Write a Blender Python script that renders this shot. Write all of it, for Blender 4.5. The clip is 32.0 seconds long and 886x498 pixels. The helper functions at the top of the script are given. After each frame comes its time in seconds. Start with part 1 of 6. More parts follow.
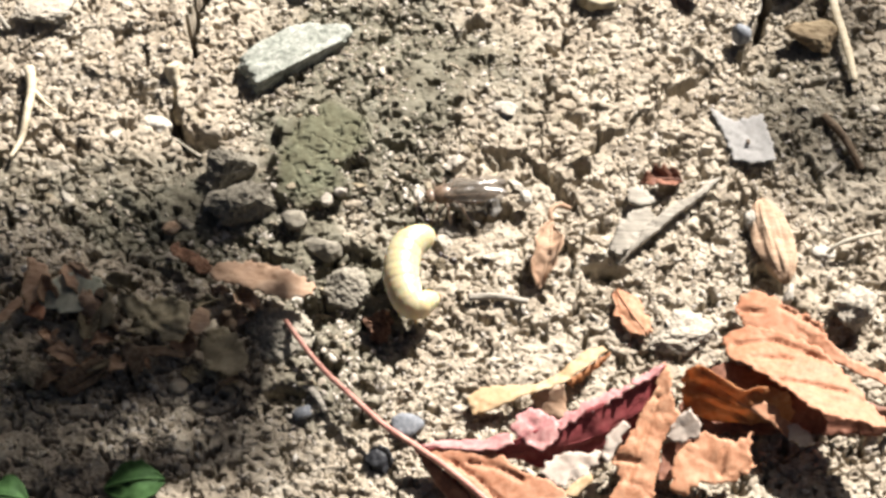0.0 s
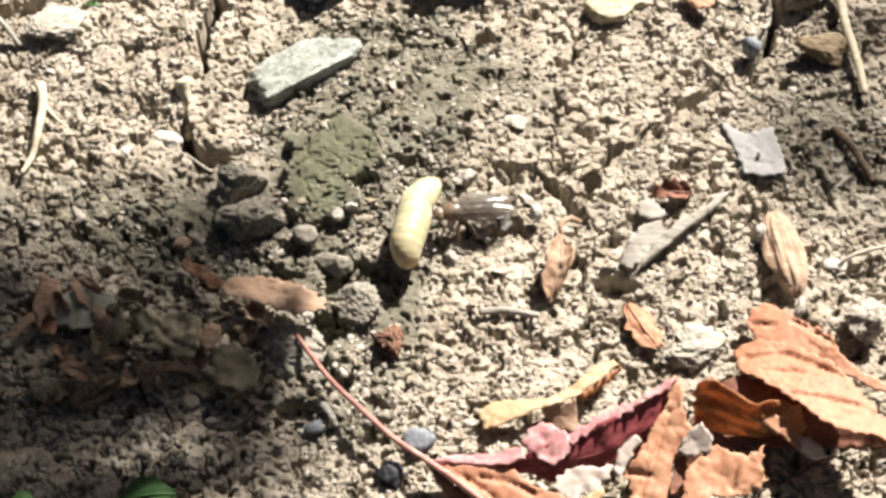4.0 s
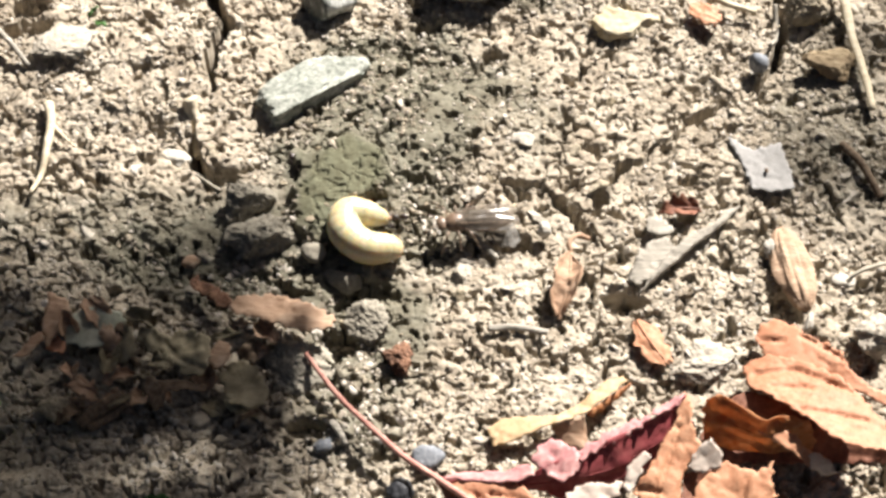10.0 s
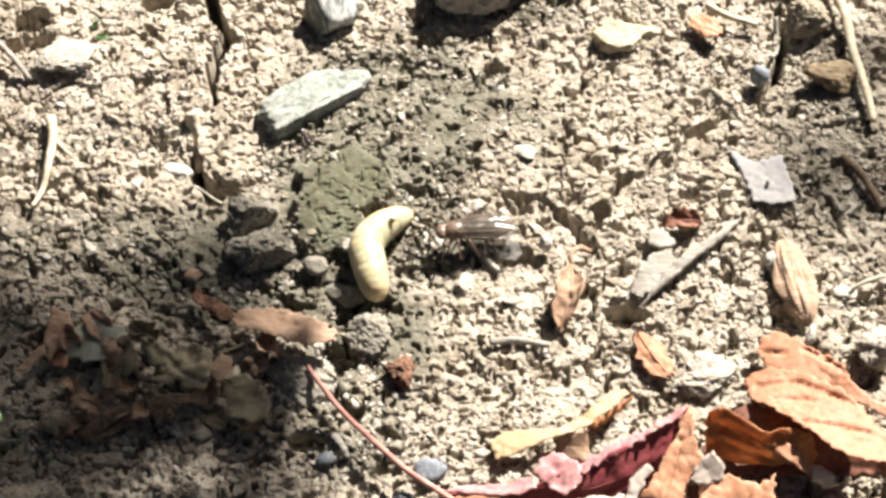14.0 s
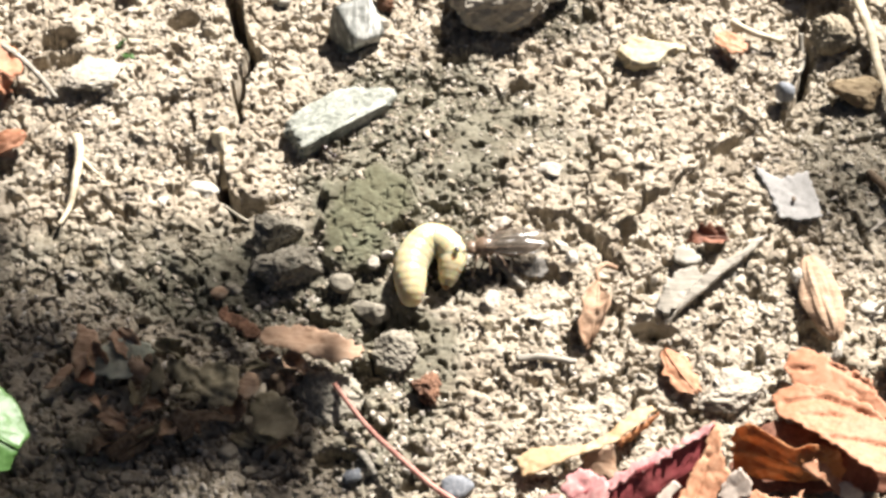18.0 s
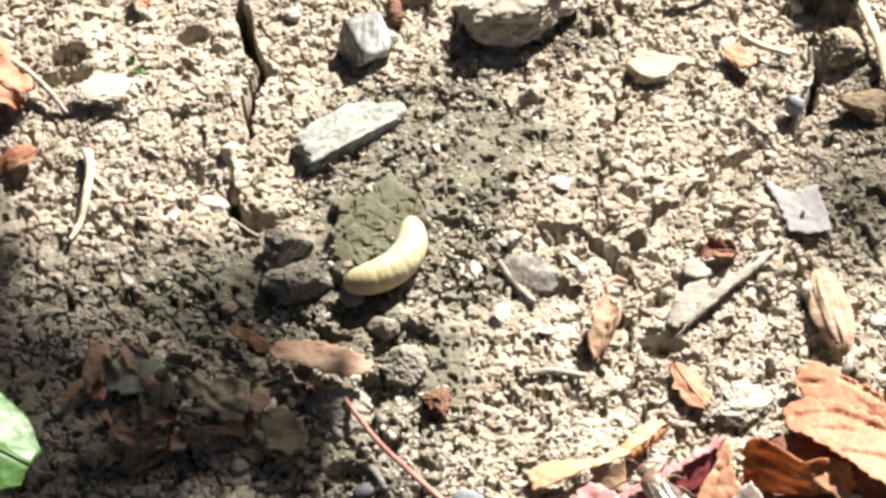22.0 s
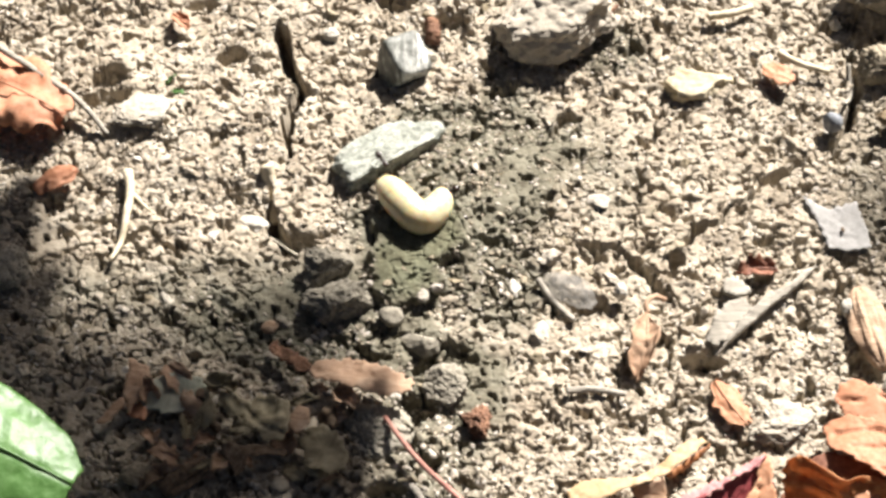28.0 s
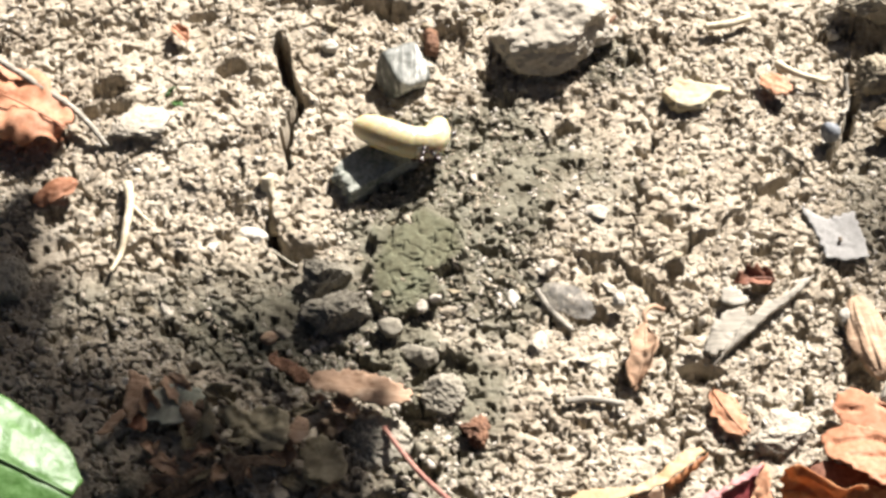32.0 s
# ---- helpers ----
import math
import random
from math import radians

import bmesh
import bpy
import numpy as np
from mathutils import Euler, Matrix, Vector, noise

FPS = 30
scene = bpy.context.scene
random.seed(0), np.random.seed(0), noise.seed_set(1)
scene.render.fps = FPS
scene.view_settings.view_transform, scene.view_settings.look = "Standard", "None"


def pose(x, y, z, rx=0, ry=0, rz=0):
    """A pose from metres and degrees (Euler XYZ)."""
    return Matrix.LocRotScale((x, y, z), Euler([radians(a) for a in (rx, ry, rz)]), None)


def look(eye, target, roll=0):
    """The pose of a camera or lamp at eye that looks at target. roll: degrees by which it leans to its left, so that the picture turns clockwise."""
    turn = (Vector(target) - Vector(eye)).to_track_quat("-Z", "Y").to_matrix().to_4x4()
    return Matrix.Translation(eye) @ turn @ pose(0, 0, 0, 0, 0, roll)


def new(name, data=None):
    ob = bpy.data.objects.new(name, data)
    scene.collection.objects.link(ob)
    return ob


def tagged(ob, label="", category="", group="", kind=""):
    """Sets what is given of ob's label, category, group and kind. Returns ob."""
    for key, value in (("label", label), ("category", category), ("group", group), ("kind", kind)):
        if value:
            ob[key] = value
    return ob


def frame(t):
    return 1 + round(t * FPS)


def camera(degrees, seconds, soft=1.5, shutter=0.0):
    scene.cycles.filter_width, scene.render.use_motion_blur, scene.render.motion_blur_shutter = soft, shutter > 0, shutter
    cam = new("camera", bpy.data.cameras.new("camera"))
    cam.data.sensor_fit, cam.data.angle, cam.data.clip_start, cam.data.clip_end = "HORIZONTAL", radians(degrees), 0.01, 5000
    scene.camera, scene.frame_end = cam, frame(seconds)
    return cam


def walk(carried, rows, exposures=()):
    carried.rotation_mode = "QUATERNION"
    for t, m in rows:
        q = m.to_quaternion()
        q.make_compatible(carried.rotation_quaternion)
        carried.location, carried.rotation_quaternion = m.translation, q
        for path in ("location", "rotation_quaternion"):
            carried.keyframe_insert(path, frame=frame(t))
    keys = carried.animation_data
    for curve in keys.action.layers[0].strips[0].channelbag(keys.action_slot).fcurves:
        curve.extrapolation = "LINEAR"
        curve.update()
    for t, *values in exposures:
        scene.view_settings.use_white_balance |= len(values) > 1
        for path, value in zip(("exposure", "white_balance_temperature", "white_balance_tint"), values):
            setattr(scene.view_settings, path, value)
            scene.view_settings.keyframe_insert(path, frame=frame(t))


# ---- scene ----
import collections
from mathutils import geometry

# All lengths below are in millimetres unless said otherwise; S turns them into metres.
S = 0.001
cam = camera(24.0, 32.0, soft=3.1)
PATH = [
    (0.0, 0.00109, -0.21345, 0.34496, 31.747, 0.154, 0.041),
    (0.5, 0.00152, -0.21297, 0.34465, 31.741, 0.288, 0.049),
    (1.0, 0.00142, -0.21296, 0.34471, 31.728, 0.363, 0.073),
    (1.5, 0.00107, -0.21345, 0.34452, 31.693, 0.429, 0.085),
    (2.0, 0.00076, -0.21353, 0.34461, 31.623, 0.474, 0.114),
    (2.5, 0.00088, -0.21318, 0.34548, 31.703, 0.477, 0.071),
    (3.0, 0.00078, -0.21296, 0.34529, 31.884, 0.419, 0.057),
    (3.5, 0.00104, -0.21279, 0.34568, 31.971, 0.466, 0.005),
    (5.5, 0.00128, -0.21268, 0.34546, 32.153, 0.707, 0.048),
    (6.0, 0.00106, -0.21279, 0.34526, 32.258, 0.680, -0.010),
    (6.5, 0.00082, -0.21204, 0.34591, 32.160, 0.656, -0.040),
    (7.0, -0.00002, -0.21277, 0.34576, 32.282, 0.588, -0.122),
    (7.5, 0.00056, -0.21238, 0.34607, 32.155, 0.712, -0.048),
    (8.0, 0.00133, -0.21285, 0.34574, 32.361, 0.804, -0.040),
    (8.5, 0.00105, -0.21237, 0.34549, 32.395, 0.775, -0.076),
    (9.0, 0.00042, -0.21304, 0.34522, 32.510, 0.721, -0.103),
    (9.5, 0.00082, -0.21317, 0.34536, 32.525, 0.796, -0.099),
    (10.0, 0.00110, -0.21297, 0.34571, 32.498, 0.863, -0.094),
    (10.5, 0.00112, -0.21293, 0.34596, 32.459, 0.882, -0.093),
    (11.0, 0.00044, -0.21287, 0.34606, 32.532, 0.807, -0.141),
    (11.5, 0.00091, -0.21300, 0.34561, 32.687, 0.890, -0.142),
    (12.0, 0.00081, -0.21264, 0.34599, 32.656, 0.878, -0.148),
    (12.5, 0.00079, -0.21316, 0.34541, 32.818, 0.894, -0.162),
    (13.0, 0.00070, -0.21267, 0.34588, 32.793, 0.885, -0.176),
    (13.5, 0.00025, -0.21336, 0.34548, 32.924, 0.847, -0.224),
    (14.0, 0.00107, -0.21273, 0.34619, 32.791, 0.969, -0.184),
    (14.5, 0.00061, -0.21316, 0.34585, 32.955, 0.913, -0.232),
    (16.5, 0.00090, -0.21318, 0.34676, 33.166, 1.387, -0.049),
    (17.0, 0.00035, -0.21343, 0.34658, 33.203, 1.466, -0.015),
    (17.5, 0.00000, -0.21358, 0.34648, 33.250, 1.507, 0.005),
    (18.0, -0.00005, -0.21343, 0.34612, 33.354, 1.511, 0.006),
    (18.5, 0.00053, -0.21345, 0.34646, 33.383, 1.582, 0.014),
    (19.0, 0.00041, -0.21306, 0.34637, 33.389, 1.568, -0.016),
    (19.5, 0.00020, -0.21302, 0.34679, 33.378, 1.570, -0.013),
    (20.0, 0.00002, -0.21321, 0.34750, 33.321, 1.737, 0.054),
    (20.5, 0.00034, -0.21338, 0.34698, 33.450, 1.838, 0.109),
    (21.0, 0.00017, -0.21326, 0.34694, 33.574, 1.811, 0.100),
    (21.5, 0.00001, -0.21348, 0.34667, 33.655, 1.808, 0.070),
    (22.0, 0.00005, -0.21331, 0.34691, 33.673, 1.832, 0.033),
    (22.5, 0.00030, -0.21342, 0.34692, 33.678, 1.860, 0.071),
    (23.0, -0.00057, -0.21425, 0.34764, 33.642, 2.194, 0.271),
    (23.5, -0.00102, -0.21407, 0.34788, 33.667, 2.446, 0.435),
    (24.0, -0.00094, -0.21329, 0.34762, 33.710, 2.449, 0.408),
    (24.5, -0.00108, -0.21316, 0.34736, 33.836, 2.428, 0.372),
    (25.0, -0.00041, -0.21333, 0.34753, 33.929, 2.513, 0.390),
    (25.5, -0.00056, -0.21377, 0.34764, 33.959, 2.513, 0.347),
    (27.5, -0.00008, -0.21312, 0.34787, 34.055, 2.820, 0.458),
    (28.0, -0.00116, -0.21316, 0.34790, 34.110, 2.690, 0.380),
    (28.5, -0.00084, -0.21402, 0.34747, 34.268, 2.730, 0.393),
    (29.0, -0.00092, -0.21430, 0.34786, 34.269, 2.737, 0.370),
    (29.5, 0.00018, -0.21386, 0.34798, 34.284, 2.869, 0.405),
    (30.0, -0.00059, -0.21374, 0.34757, 34.434, 2.767, 0.334),
    (30.5, 0.00014, -0.21356, 0.34818, 34.453, 2.839, 0.340),
    (31.0, 0.00005, -0.21345, 0.34847, 34.481, 2.837, 0.290),
    (31.5, -0.00028, -0.21345, 0.34848, 34.471, 2.807, 0.276),
    (32.0, 0.00024, -0.21393, 0.34879, 34.416, 2.917, 0.310),
]
walk(cam, [(t, pose(x, y, z, rx, ry, rz)) for t, x, y, z, rx, ry, rz in PATH],
     exposures=[(0.0, 1.77), (9.0, 1.8), (14.0, 1.93), (24.0, 1.97), (28.0, 1.91), (32.0, 1.88)])

# ---- daylight: a high sun from behind the scene, slightly to the right ----
SUN_AZ, SUN_EL = radians(30.0), radians(41.0)
TO_SUN = Vector((math.sin(SUN_AZ) * math.cos(SUN_EL), math.cos(SUN_AZ) * math.cos(SUN_EL), math.sin(SUN_EL)))
world = bpy.data.worlds.new("sky")
scene.world = world
world.use_nodes = True
sky = world.node_tree.nodes.new("ShaderNodeTexSky")
sky.sky_type, sky.sun_disc = "NISHITA", False
sky.air_density, sky.dust_density, sky.ozone_density = 0.6, 5.0, 0.4
sky.sun_elevation, sky.sun_rotation = SUN_EL, SUN_AZ
backdrop = world.node_tree.nodes["Background"]
backdrop.inputs["Strength"].default_value = 0.011
world.node_tree.links.new(sky.outputs[0], backdrop.inputs["Color"])
sun = new("sun", bpy.data.lights.new("sun", "SUN"))
sun.data.energy, sun.data.angle, sun.data.color = 5.0, radians(0.53), (1.0, 0.946, 0.89)
sun.matrix_world = look(TO_SUN * 3, (0, 0, 0))


# ---- materials ----
COLOUR_SCALE = 0.78  # lowers every colour below alike, so less light bounces into shaded gaps


def material(name, colours, scale=300.0, fine=1500.0, rough=0.85, bump=0.25, detail=6.0, vary=0.0, island=0.0,
             sss=0.0, sss_tint=(1, 0.5, 0.25), metal=0.0, spec=0.35, through_light=0.0, stretch=(1, 1, 1), contrast=0.5, dist=0.0006):
    """Colours mixed by coarse and fine noise, with fine relief. vary / island: spread of brightness from piece to piece."""
    m = bpy.data.materials.new(name)
    m.use_nodes = True
    nt = m.node_tree
    nodes, link = nt.nodes, nt.links.new
    p = nodes["Principled BSDF"]
    co = nodes.new("ShaderNodeTexCoord")
    mp = nodes.new("ShaderNodeMapping")
    mp.inputs["Scale"].default_value = stretch
    link(co.outputs["Object"], mp.inputs["Vector"])
    n1 = nodes.new("ShaderNodeTexNoise")
    n1.inputs["Scale"].default_value, n1.inputs["Detail"].default_value = scale, detail
    n2 = nodes.new("ShaderNodeTexNoise")
    n2.inputs["Scale"].default_value, n2.inputs["Detail"].default_value = fine, 3.0
    for n in (n1, n2):
        n.inputs["Roughness"].default_value = 0.62
        link(mp.outputs[0], n.inputs["Vector"])
    mix = nodes.new("ShaderNodeMath")
    mix.operation = "MULTIPLY_ADD"
    mix.inputs[1].default_value = 0.45
    link(n2.outputs["Fac"], mix.inputs[0])
    half = nodes.new("ShaderNodeMath")
    half.operation = "MULTIPLY"
    half.inputs[1].default_value = 0.55
    link(n1.outputs["Fac"], half.inputs[0])
    link(half.outputs[0], mix.inputs[2])
    ramp = nodes.new("ShaderNodeValToRGB")
    link(mix.outputs[0], ramp.inputs[0])
    low, high = 0.5 - contrast * 0.36, 0.5 + contrast * 0.36
    el = ramp.color_ramp.elements
    while len(el) < len(colours):
        el.new(0.5)
    for i, c in enumerate(colours):
        el[i].position = low + (high - low) * i / max(1, len(colours) - 1)
        el[i].color = (c[0] * COLOUR_SCALE, c[1] * COLOUR_SCALE, c[2] * COLOUR_SCALE, 1)
    out = ramp.outputs[0]
    if vary or island:
        hsv = nodes.new("ShaderNodeHueSaturation")
        if island:
            source = nodes.new("ShaderNodeNewGeometry").outputs["Random Per Island"]
        else:
            source = nodes.new("ShaderNodeObjectInfo").outputs["Random"]
        rng = nodes.new("ShaderNodeMapRange")
        amount = vary or island
        rng.inputs["To Min"].default_value, rng.inputs["To Max"].default_value = 1 - amount, 1 + amount
        link(source, rng.inputs["Value"])
        link(rng.outputs[0], hsv.inputs["Value"])
        sat = nodes.new("ShaderNodeMapRange")
        sat.inputs["To Min"].default_value, sat.inputs["To Max"].default_value = 1.25, 0.6
        link(source, sat.inputs["Value"])
        link(sat.outputs[0], hsv.inputs["Saturation"])
        link(out, hsv.inputs["Color"])
        out = hsv.outputs[0]
    link(out, p.inputs["Base Color"])
    rr = nodes.new("ShaderNodeMapRange")
    rr.inputs["To Min"].default_value, rr.inputs["To Max"].default_value = max(0.03, rough - 0.12), min(1, rough + 0.12)
    link(n1.outputs["Fac"], rr.inputs["Value"])
    link(rr.outputs[0], p.inputs["Roughness"])
    p.inputs["Metallic"].default_value = metal
    p.inputs["Specular IOR Level"].default_value = spec
    if sss:
        p.inputs["Subsurface Weight"].default_value = sss
        p.inputs["Subsurface Radius"].default_value = sss_tint
        p.inputs["Subsurface Scale"].default_value = 0.0022
    if bump:
        b = nodes.new("ShaderNodeBump")
        b.inputs["Strength"].default_value, b.inputs["Distance"].default_value = bump, dist
        link(mix.outputs[0], b.inputs["Height"])
        link(b.outputs[0], p.inputs["Normal"])
    if through_light:
        tr = nodes.new("ShaderNodeBsdfTranslucent")
        link(out, tr.inputs["Color"])
        ms = nodes.new("ShaderNodeMixShader")
        ms.inputs[0].default_value = through_light
        link(p.outputs[0], ms.inputs[1])
        link(tr.outputs[0], ms.inputs[2])
        link(ms.outputs[0], nodes["Material Output"].inputs["Surface"])
    return m


def tinted(m, attribute, tint):
    """Soil of another colour where the ground carries the attribute."""
    nt = m.node_tree
    p = nt.nodes["Principled BSDF"]
    was = p.inputs["Base Color"].links[0].from_socket
    at = nt.nodes.new("ShaderNodeAttribute")
    at.attribute_name = attribute
    mul = nt.nodes.new("ShaderNodeMix")
    mul.data_type, mul.blend_type = "RGBA", "MULTIPLY"
    nt.links.new(at.outputs["Fac"], mul.inputs["Factor"])
    nt.links.new(was, mul.inputs["A"])
    mul.inputs["B"].default_value = tint
    nt.links.new(mul.outputs["Result"], p.inputs["Base Color"])


SOIL = material("dry_soil", [(0.18, 0.148, 0.108), (0.33, 0.278, 0.21), (0.43, 0.375, 0.295), (0.51, 0.46, 0.375)], 110, 900, 0.95, 0.35, contrast=0.42, spec=0.15, dist=0.0004)
# Grey silt; the same tint also puts half shade into the soil's colour.
tinted(SOIL, "silt_and_shade", (0.44, 0.47, 0.45, 1))
tinted(SOIL, "moss", (0.74, 0.79, 0.68, 1))
CRUMB = material("soil_crumb", [(0.27, 0.225, 0.17), (0.41, 0.355, 0.278), (0.5, 0.45, 0.37)], 260, 1400, 0.95, 0.6, island=0.26, contrast=0.6, spec=0.15)
CLOD = material("soil_clod", [(0.2, 0.17, 0.12), (0.36, 0.31, 0.23), (0.5, 0.44, 0.34)], 300, 1300, 0.95, 0.6, vary=0.3, contrast=0.6, spec=0.15)
PEBBLE = material("pebble", [(0.24, 0.2, 0.15), (0.35, 0.305, 0.24), (0.45, 0.4, 0.325)], 300, 1300, 0.9, 0.7, vary=0.3, contrast=0.6)
GREY_CLOD = material("grey_clod", [(0.2, 0.18, 0.14), (0.34, 0.31, 0.25), (0.46, 0.425, 0.355)], 280, 1200, 0.95, 0.6, contrast=0.6, spec=0.15)
# GREY_CLOD darkened: the half shade on these clods is put into their colour.
HALF_SHADE_CLOD = material("half_shade_grey_clod", [(0.145, 0.13, 0.1), (0.26, 0.236, 0.188), (0.36, 0.33, 0.27)], 280, 1200, 0.95, 0.6, contrast=0.6, spec=0.15)
GREY_STONE = material("grey_green_stone", [(0.09, 0.105, 0.08), (0.25, 0.265, 0.225), (0.38, 0.39, 0.34), (0.54, 0.54, 0.48)], 230, 1300, 0.8, 0.6, contrast=0.42)
STRIPED = material("striped_quartz", [(0.07, 0.075, 0.065), (0.16, 0.165, 0.145), (0.58, 0.58, 0.54)], 110, 300, 0.6, 0.4, contrast=0.3, stretch=(3, 0.6, 1))
YELLOW_STONE = material("yellow_white_stone", [(0.36, 0.27, 0.12), (0.47, 0.4, 0.27), (0.57, 0.52, 0.41)], 160, 900, 0.7, 0.3, contrast=0.5)
WHITE_STONE = material("white_quartz", [(0.34, 0.305, 0.25), (0.45, 0.415, 0.355), (0.57, 0.54, 0.48)], 300, 1200, 0.7, 0.5)
BLUE_STONE = material("blue_grey_stone", [(0.08, 0.088, 0.1), (0.17, 0.182, 0.2), (0.3, 0.31, 0.325)], 350, 1200, 0.7, 0.5)
PALE_EARTH = material("pale_earth", [(0.27, 0.235, 0.19), (0.43, 0.385, 0.315), (0.54, 0.495, 0.42)], 260, 1300, 0.95, 0.7, contrast=0.6, spec=0.15)
BLACK_STONE = material("black_stone", [(0.012, 0.012, 0.014), (0.025, 0.026, 0.03), (0.05, 0.05, 0.055)], 250, 900, 0.6, 0.5, spec=0.25)
LAVENDER = material("pale_grey_flake", [(0.27, 0.258, 0.242), (0.36, 0.348, 0.332), (0.44, 0.425, 0.405)], 220, 1200, 0.8, 0.3)
BARK = material("brown_bark", [(0.07, 0.045, 0.025), (0.22, 0.16, 0.09), (0.42, 0.34, 0.22)], 260, 900, 0.85, 0.6, stretch=(0.4, 2.2, 1), contrast=0.6)
RED_BARK = material("red_brown_bark", [(0.05, 0.028, 0.018), (0.17, 0.085, 0.05), (0.36, 0.2, 0.12)], 300, 1200, 0.9, 0.9, contrast=0.6)
GREY_WOOD = material("weathered_grey_wood", [(0.12, 0.105, 0.085), (0.33, 0.3, 0.25), (0.54, 0.5, 0.43)], 300, 900, 0.9, 0.7, stretch=(0.25, 3, 1), contrast=0.6)
HUSK = material("tan_seed_husk", [(0.19, 0.11, 0.065), (0.43, 0.29, 0.19), (0.6, 0.46, 0.34)], 200, 900, 0.85, 0.9, stretch=(0.5, 2, 1), contrast=0.6)
STRAW = material("pale_straw", [(0.38, 0.31, 0.2), (0.56, 0.48, 0.34), (0.7, 0.63, 0.49)], 260, 900, 0.7, 0.3, stretch=(0.4, 2, 1))
TWIG = material("brown_twig", [(0.06, 0.04, 0.025), (0.16, 0.11, 0.07), (0.3, 0.23, 0.16)], 300, 1000, 0.85, 0.5)
ORANGE_LEAF = material("dry_orange_leaf", [(0.4, 0.15, 0.072), (0.58, 0.275, 0.155), (0.7, 0.39, 0.25)], 110, 900, 0.62, 0.5, through_light=0.3, contrast=0.6)
GLOW_LEAF = material("backlit_orange_leaf", [(0.42, 0.15, 0.055), (0.6, 0.27, 0.11), (0.73, 0.43, 0.22)], 110, 900, 0.6, 0.5, through_light=0.5, contrast=0.6)
TAN_LEAF = material("dry_tan_leaf", [(0.4, 0.162, 0.078), (0.58, 0.285, 0.158), (0.7, 0.415, 0.255)], 130, 900, 0.62, 0.5, through_light=0.25, contrast=0.6)
PALE_LEAF = material("bleached_leaf", [(0.44, 0.33, 0.26), (0.6, 0.5, 0.42), (0.72, 0.64, 0.56)], 150, 900, 0.7, 0.4, through_light=0.2, contrast=0.6)
PINK_LEAF = material("dry_crimson_leaf", [(0.4, 0.12, 0.13), (0.6, 0.28, 0.27), (0.76, 0.5, 0.45)], 190, 900, 0.6, 0.35, through_light=0.2, contrast=0.6)
CRIMSON_LEAF = material("crimson_leaf_face", [(0.2, 0.03, 0.035), (0.34, 0.07, 0.075), (0.46, 0.14, 0.13)], 150, 900, 0.6, 0.35, through_light=0.25, contrast=0.6)
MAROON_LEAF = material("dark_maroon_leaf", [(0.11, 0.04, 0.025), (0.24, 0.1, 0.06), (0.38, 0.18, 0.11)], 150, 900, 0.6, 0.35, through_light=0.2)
YELLOW_LEAF = material("dry_yellow_leaf", [(0.52, 0.33, 0.16), (0.66, 0.47, 0.27), (0.75, 0.6, 0.41)], 150, 900, 0.6, 0.3, through_light=0.25)
BROWN_LEAF = material("dry_pinkish_brown_leaf", [(0.3, 0.17, 0.1), (0.48, 0.31, 0.2), (0.62, 0.45, 0.32)], 160, 900, 0.7, 0.4, through_light=0.2, stretch=(0.5, 2, 1))
OLIVE_LEAF = material("withered_olive_leaf", [(0.17, 0.14, 0.08), (0.33, 0.28, 0.18), (0.48, 0.42, 0.29)], 160, 900, 0.7, 0.4, through_light=0.2, contrast=0.6)
GREYGREEN_LEAF = material("withered_grey_green_leaf", [(0.3, 0.31, 0.23), (0.43, 0.44, 0.35), (0.53, 0.53, 0.44)], 160, 900, 0.75, 0.3, through_light=0.15)
STEM_RED = material("red_leaf_stalk", [(0.26, 0.09, 0.07), (0.44, 0.2, 0.155), (0.6, 0.36, 0.28)], 260, 900, 0.55, 0.3, stretch=(0.4, 2, 1))
GREEN_LEAF = material("fresh_green_leaf", [(0.04, 0.1, 0.02), (0.07, 0.16, 0.038), (0.14, 0.25, 0.09)], 140, 700, 0.45, 0.6, through_light=0.15, contrast=0.6)
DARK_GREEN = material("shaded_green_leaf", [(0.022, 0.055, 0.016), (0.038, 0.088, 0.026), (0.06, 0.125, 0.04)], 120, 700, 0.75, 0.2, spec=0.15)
GRUB = material("cream_grub_skin", [(0.54, 0.43, 0.23), (0.62, 0.515, 0.31), (0.69, 0.6, 0.405)], 240, 1500, 0.36, 0.06, sss=0.85, sss_tint=(1.3, 0.75, 0.35), spec=0.5, dist=0.0003)
GRUB_TIP = material("brown_grub_mouth", [(0.22, 0.12, 0.05), (0.35, 0.2, 0.09)], 300, 900, 0.4, 0.1)
ANT = material("ant_shell", [(0.008, 0.005, 0.004), (0.022, 0.01, 0.007), (0.04, 0.017, 0.011)], 500, 1500, 0.3, 0.1, spec=0.6)
INSECT = material("brown_insect_shell", [(0.06, 0.04, 0.028), (0.18, 0.12, 0.08), (0.36, 0.26, 0.18)], 500, 1500, 0.4, 0.2, spec=0.5)
FIBRE = material("pale_fibre", [(0.4, 0.36, 0.28), (0.52, 0.48, 0.4)], 300, 900, 0.8, 0.1)


def glassy(name, tint, opacity, rough=0.22, spec=0.9):
    """A clear insect wing or shed skin: mostly see-through, with a sharp gloss."""
    m = material(name, tint, 300, 1200, rough, 0.3, spec=spec)
    nt = m.node_tree
    clear = nt.nodes.new("ShaderNodeBsdfTransparent")
    ms = nt.nodes.new("ShaderNodeMixShader")
    ms.inputs[0].default_value = opacity
    nt.links.new(clear.outputs[0], ms.inputs[1])
    nt.links.new(nt.nodes["Principled BSDF"].outputs[0], ms.inputs[2])
    nt.links.new(ms.outputs[0], nt.nodes["Material Output"].inputs["Surface"])
    return m


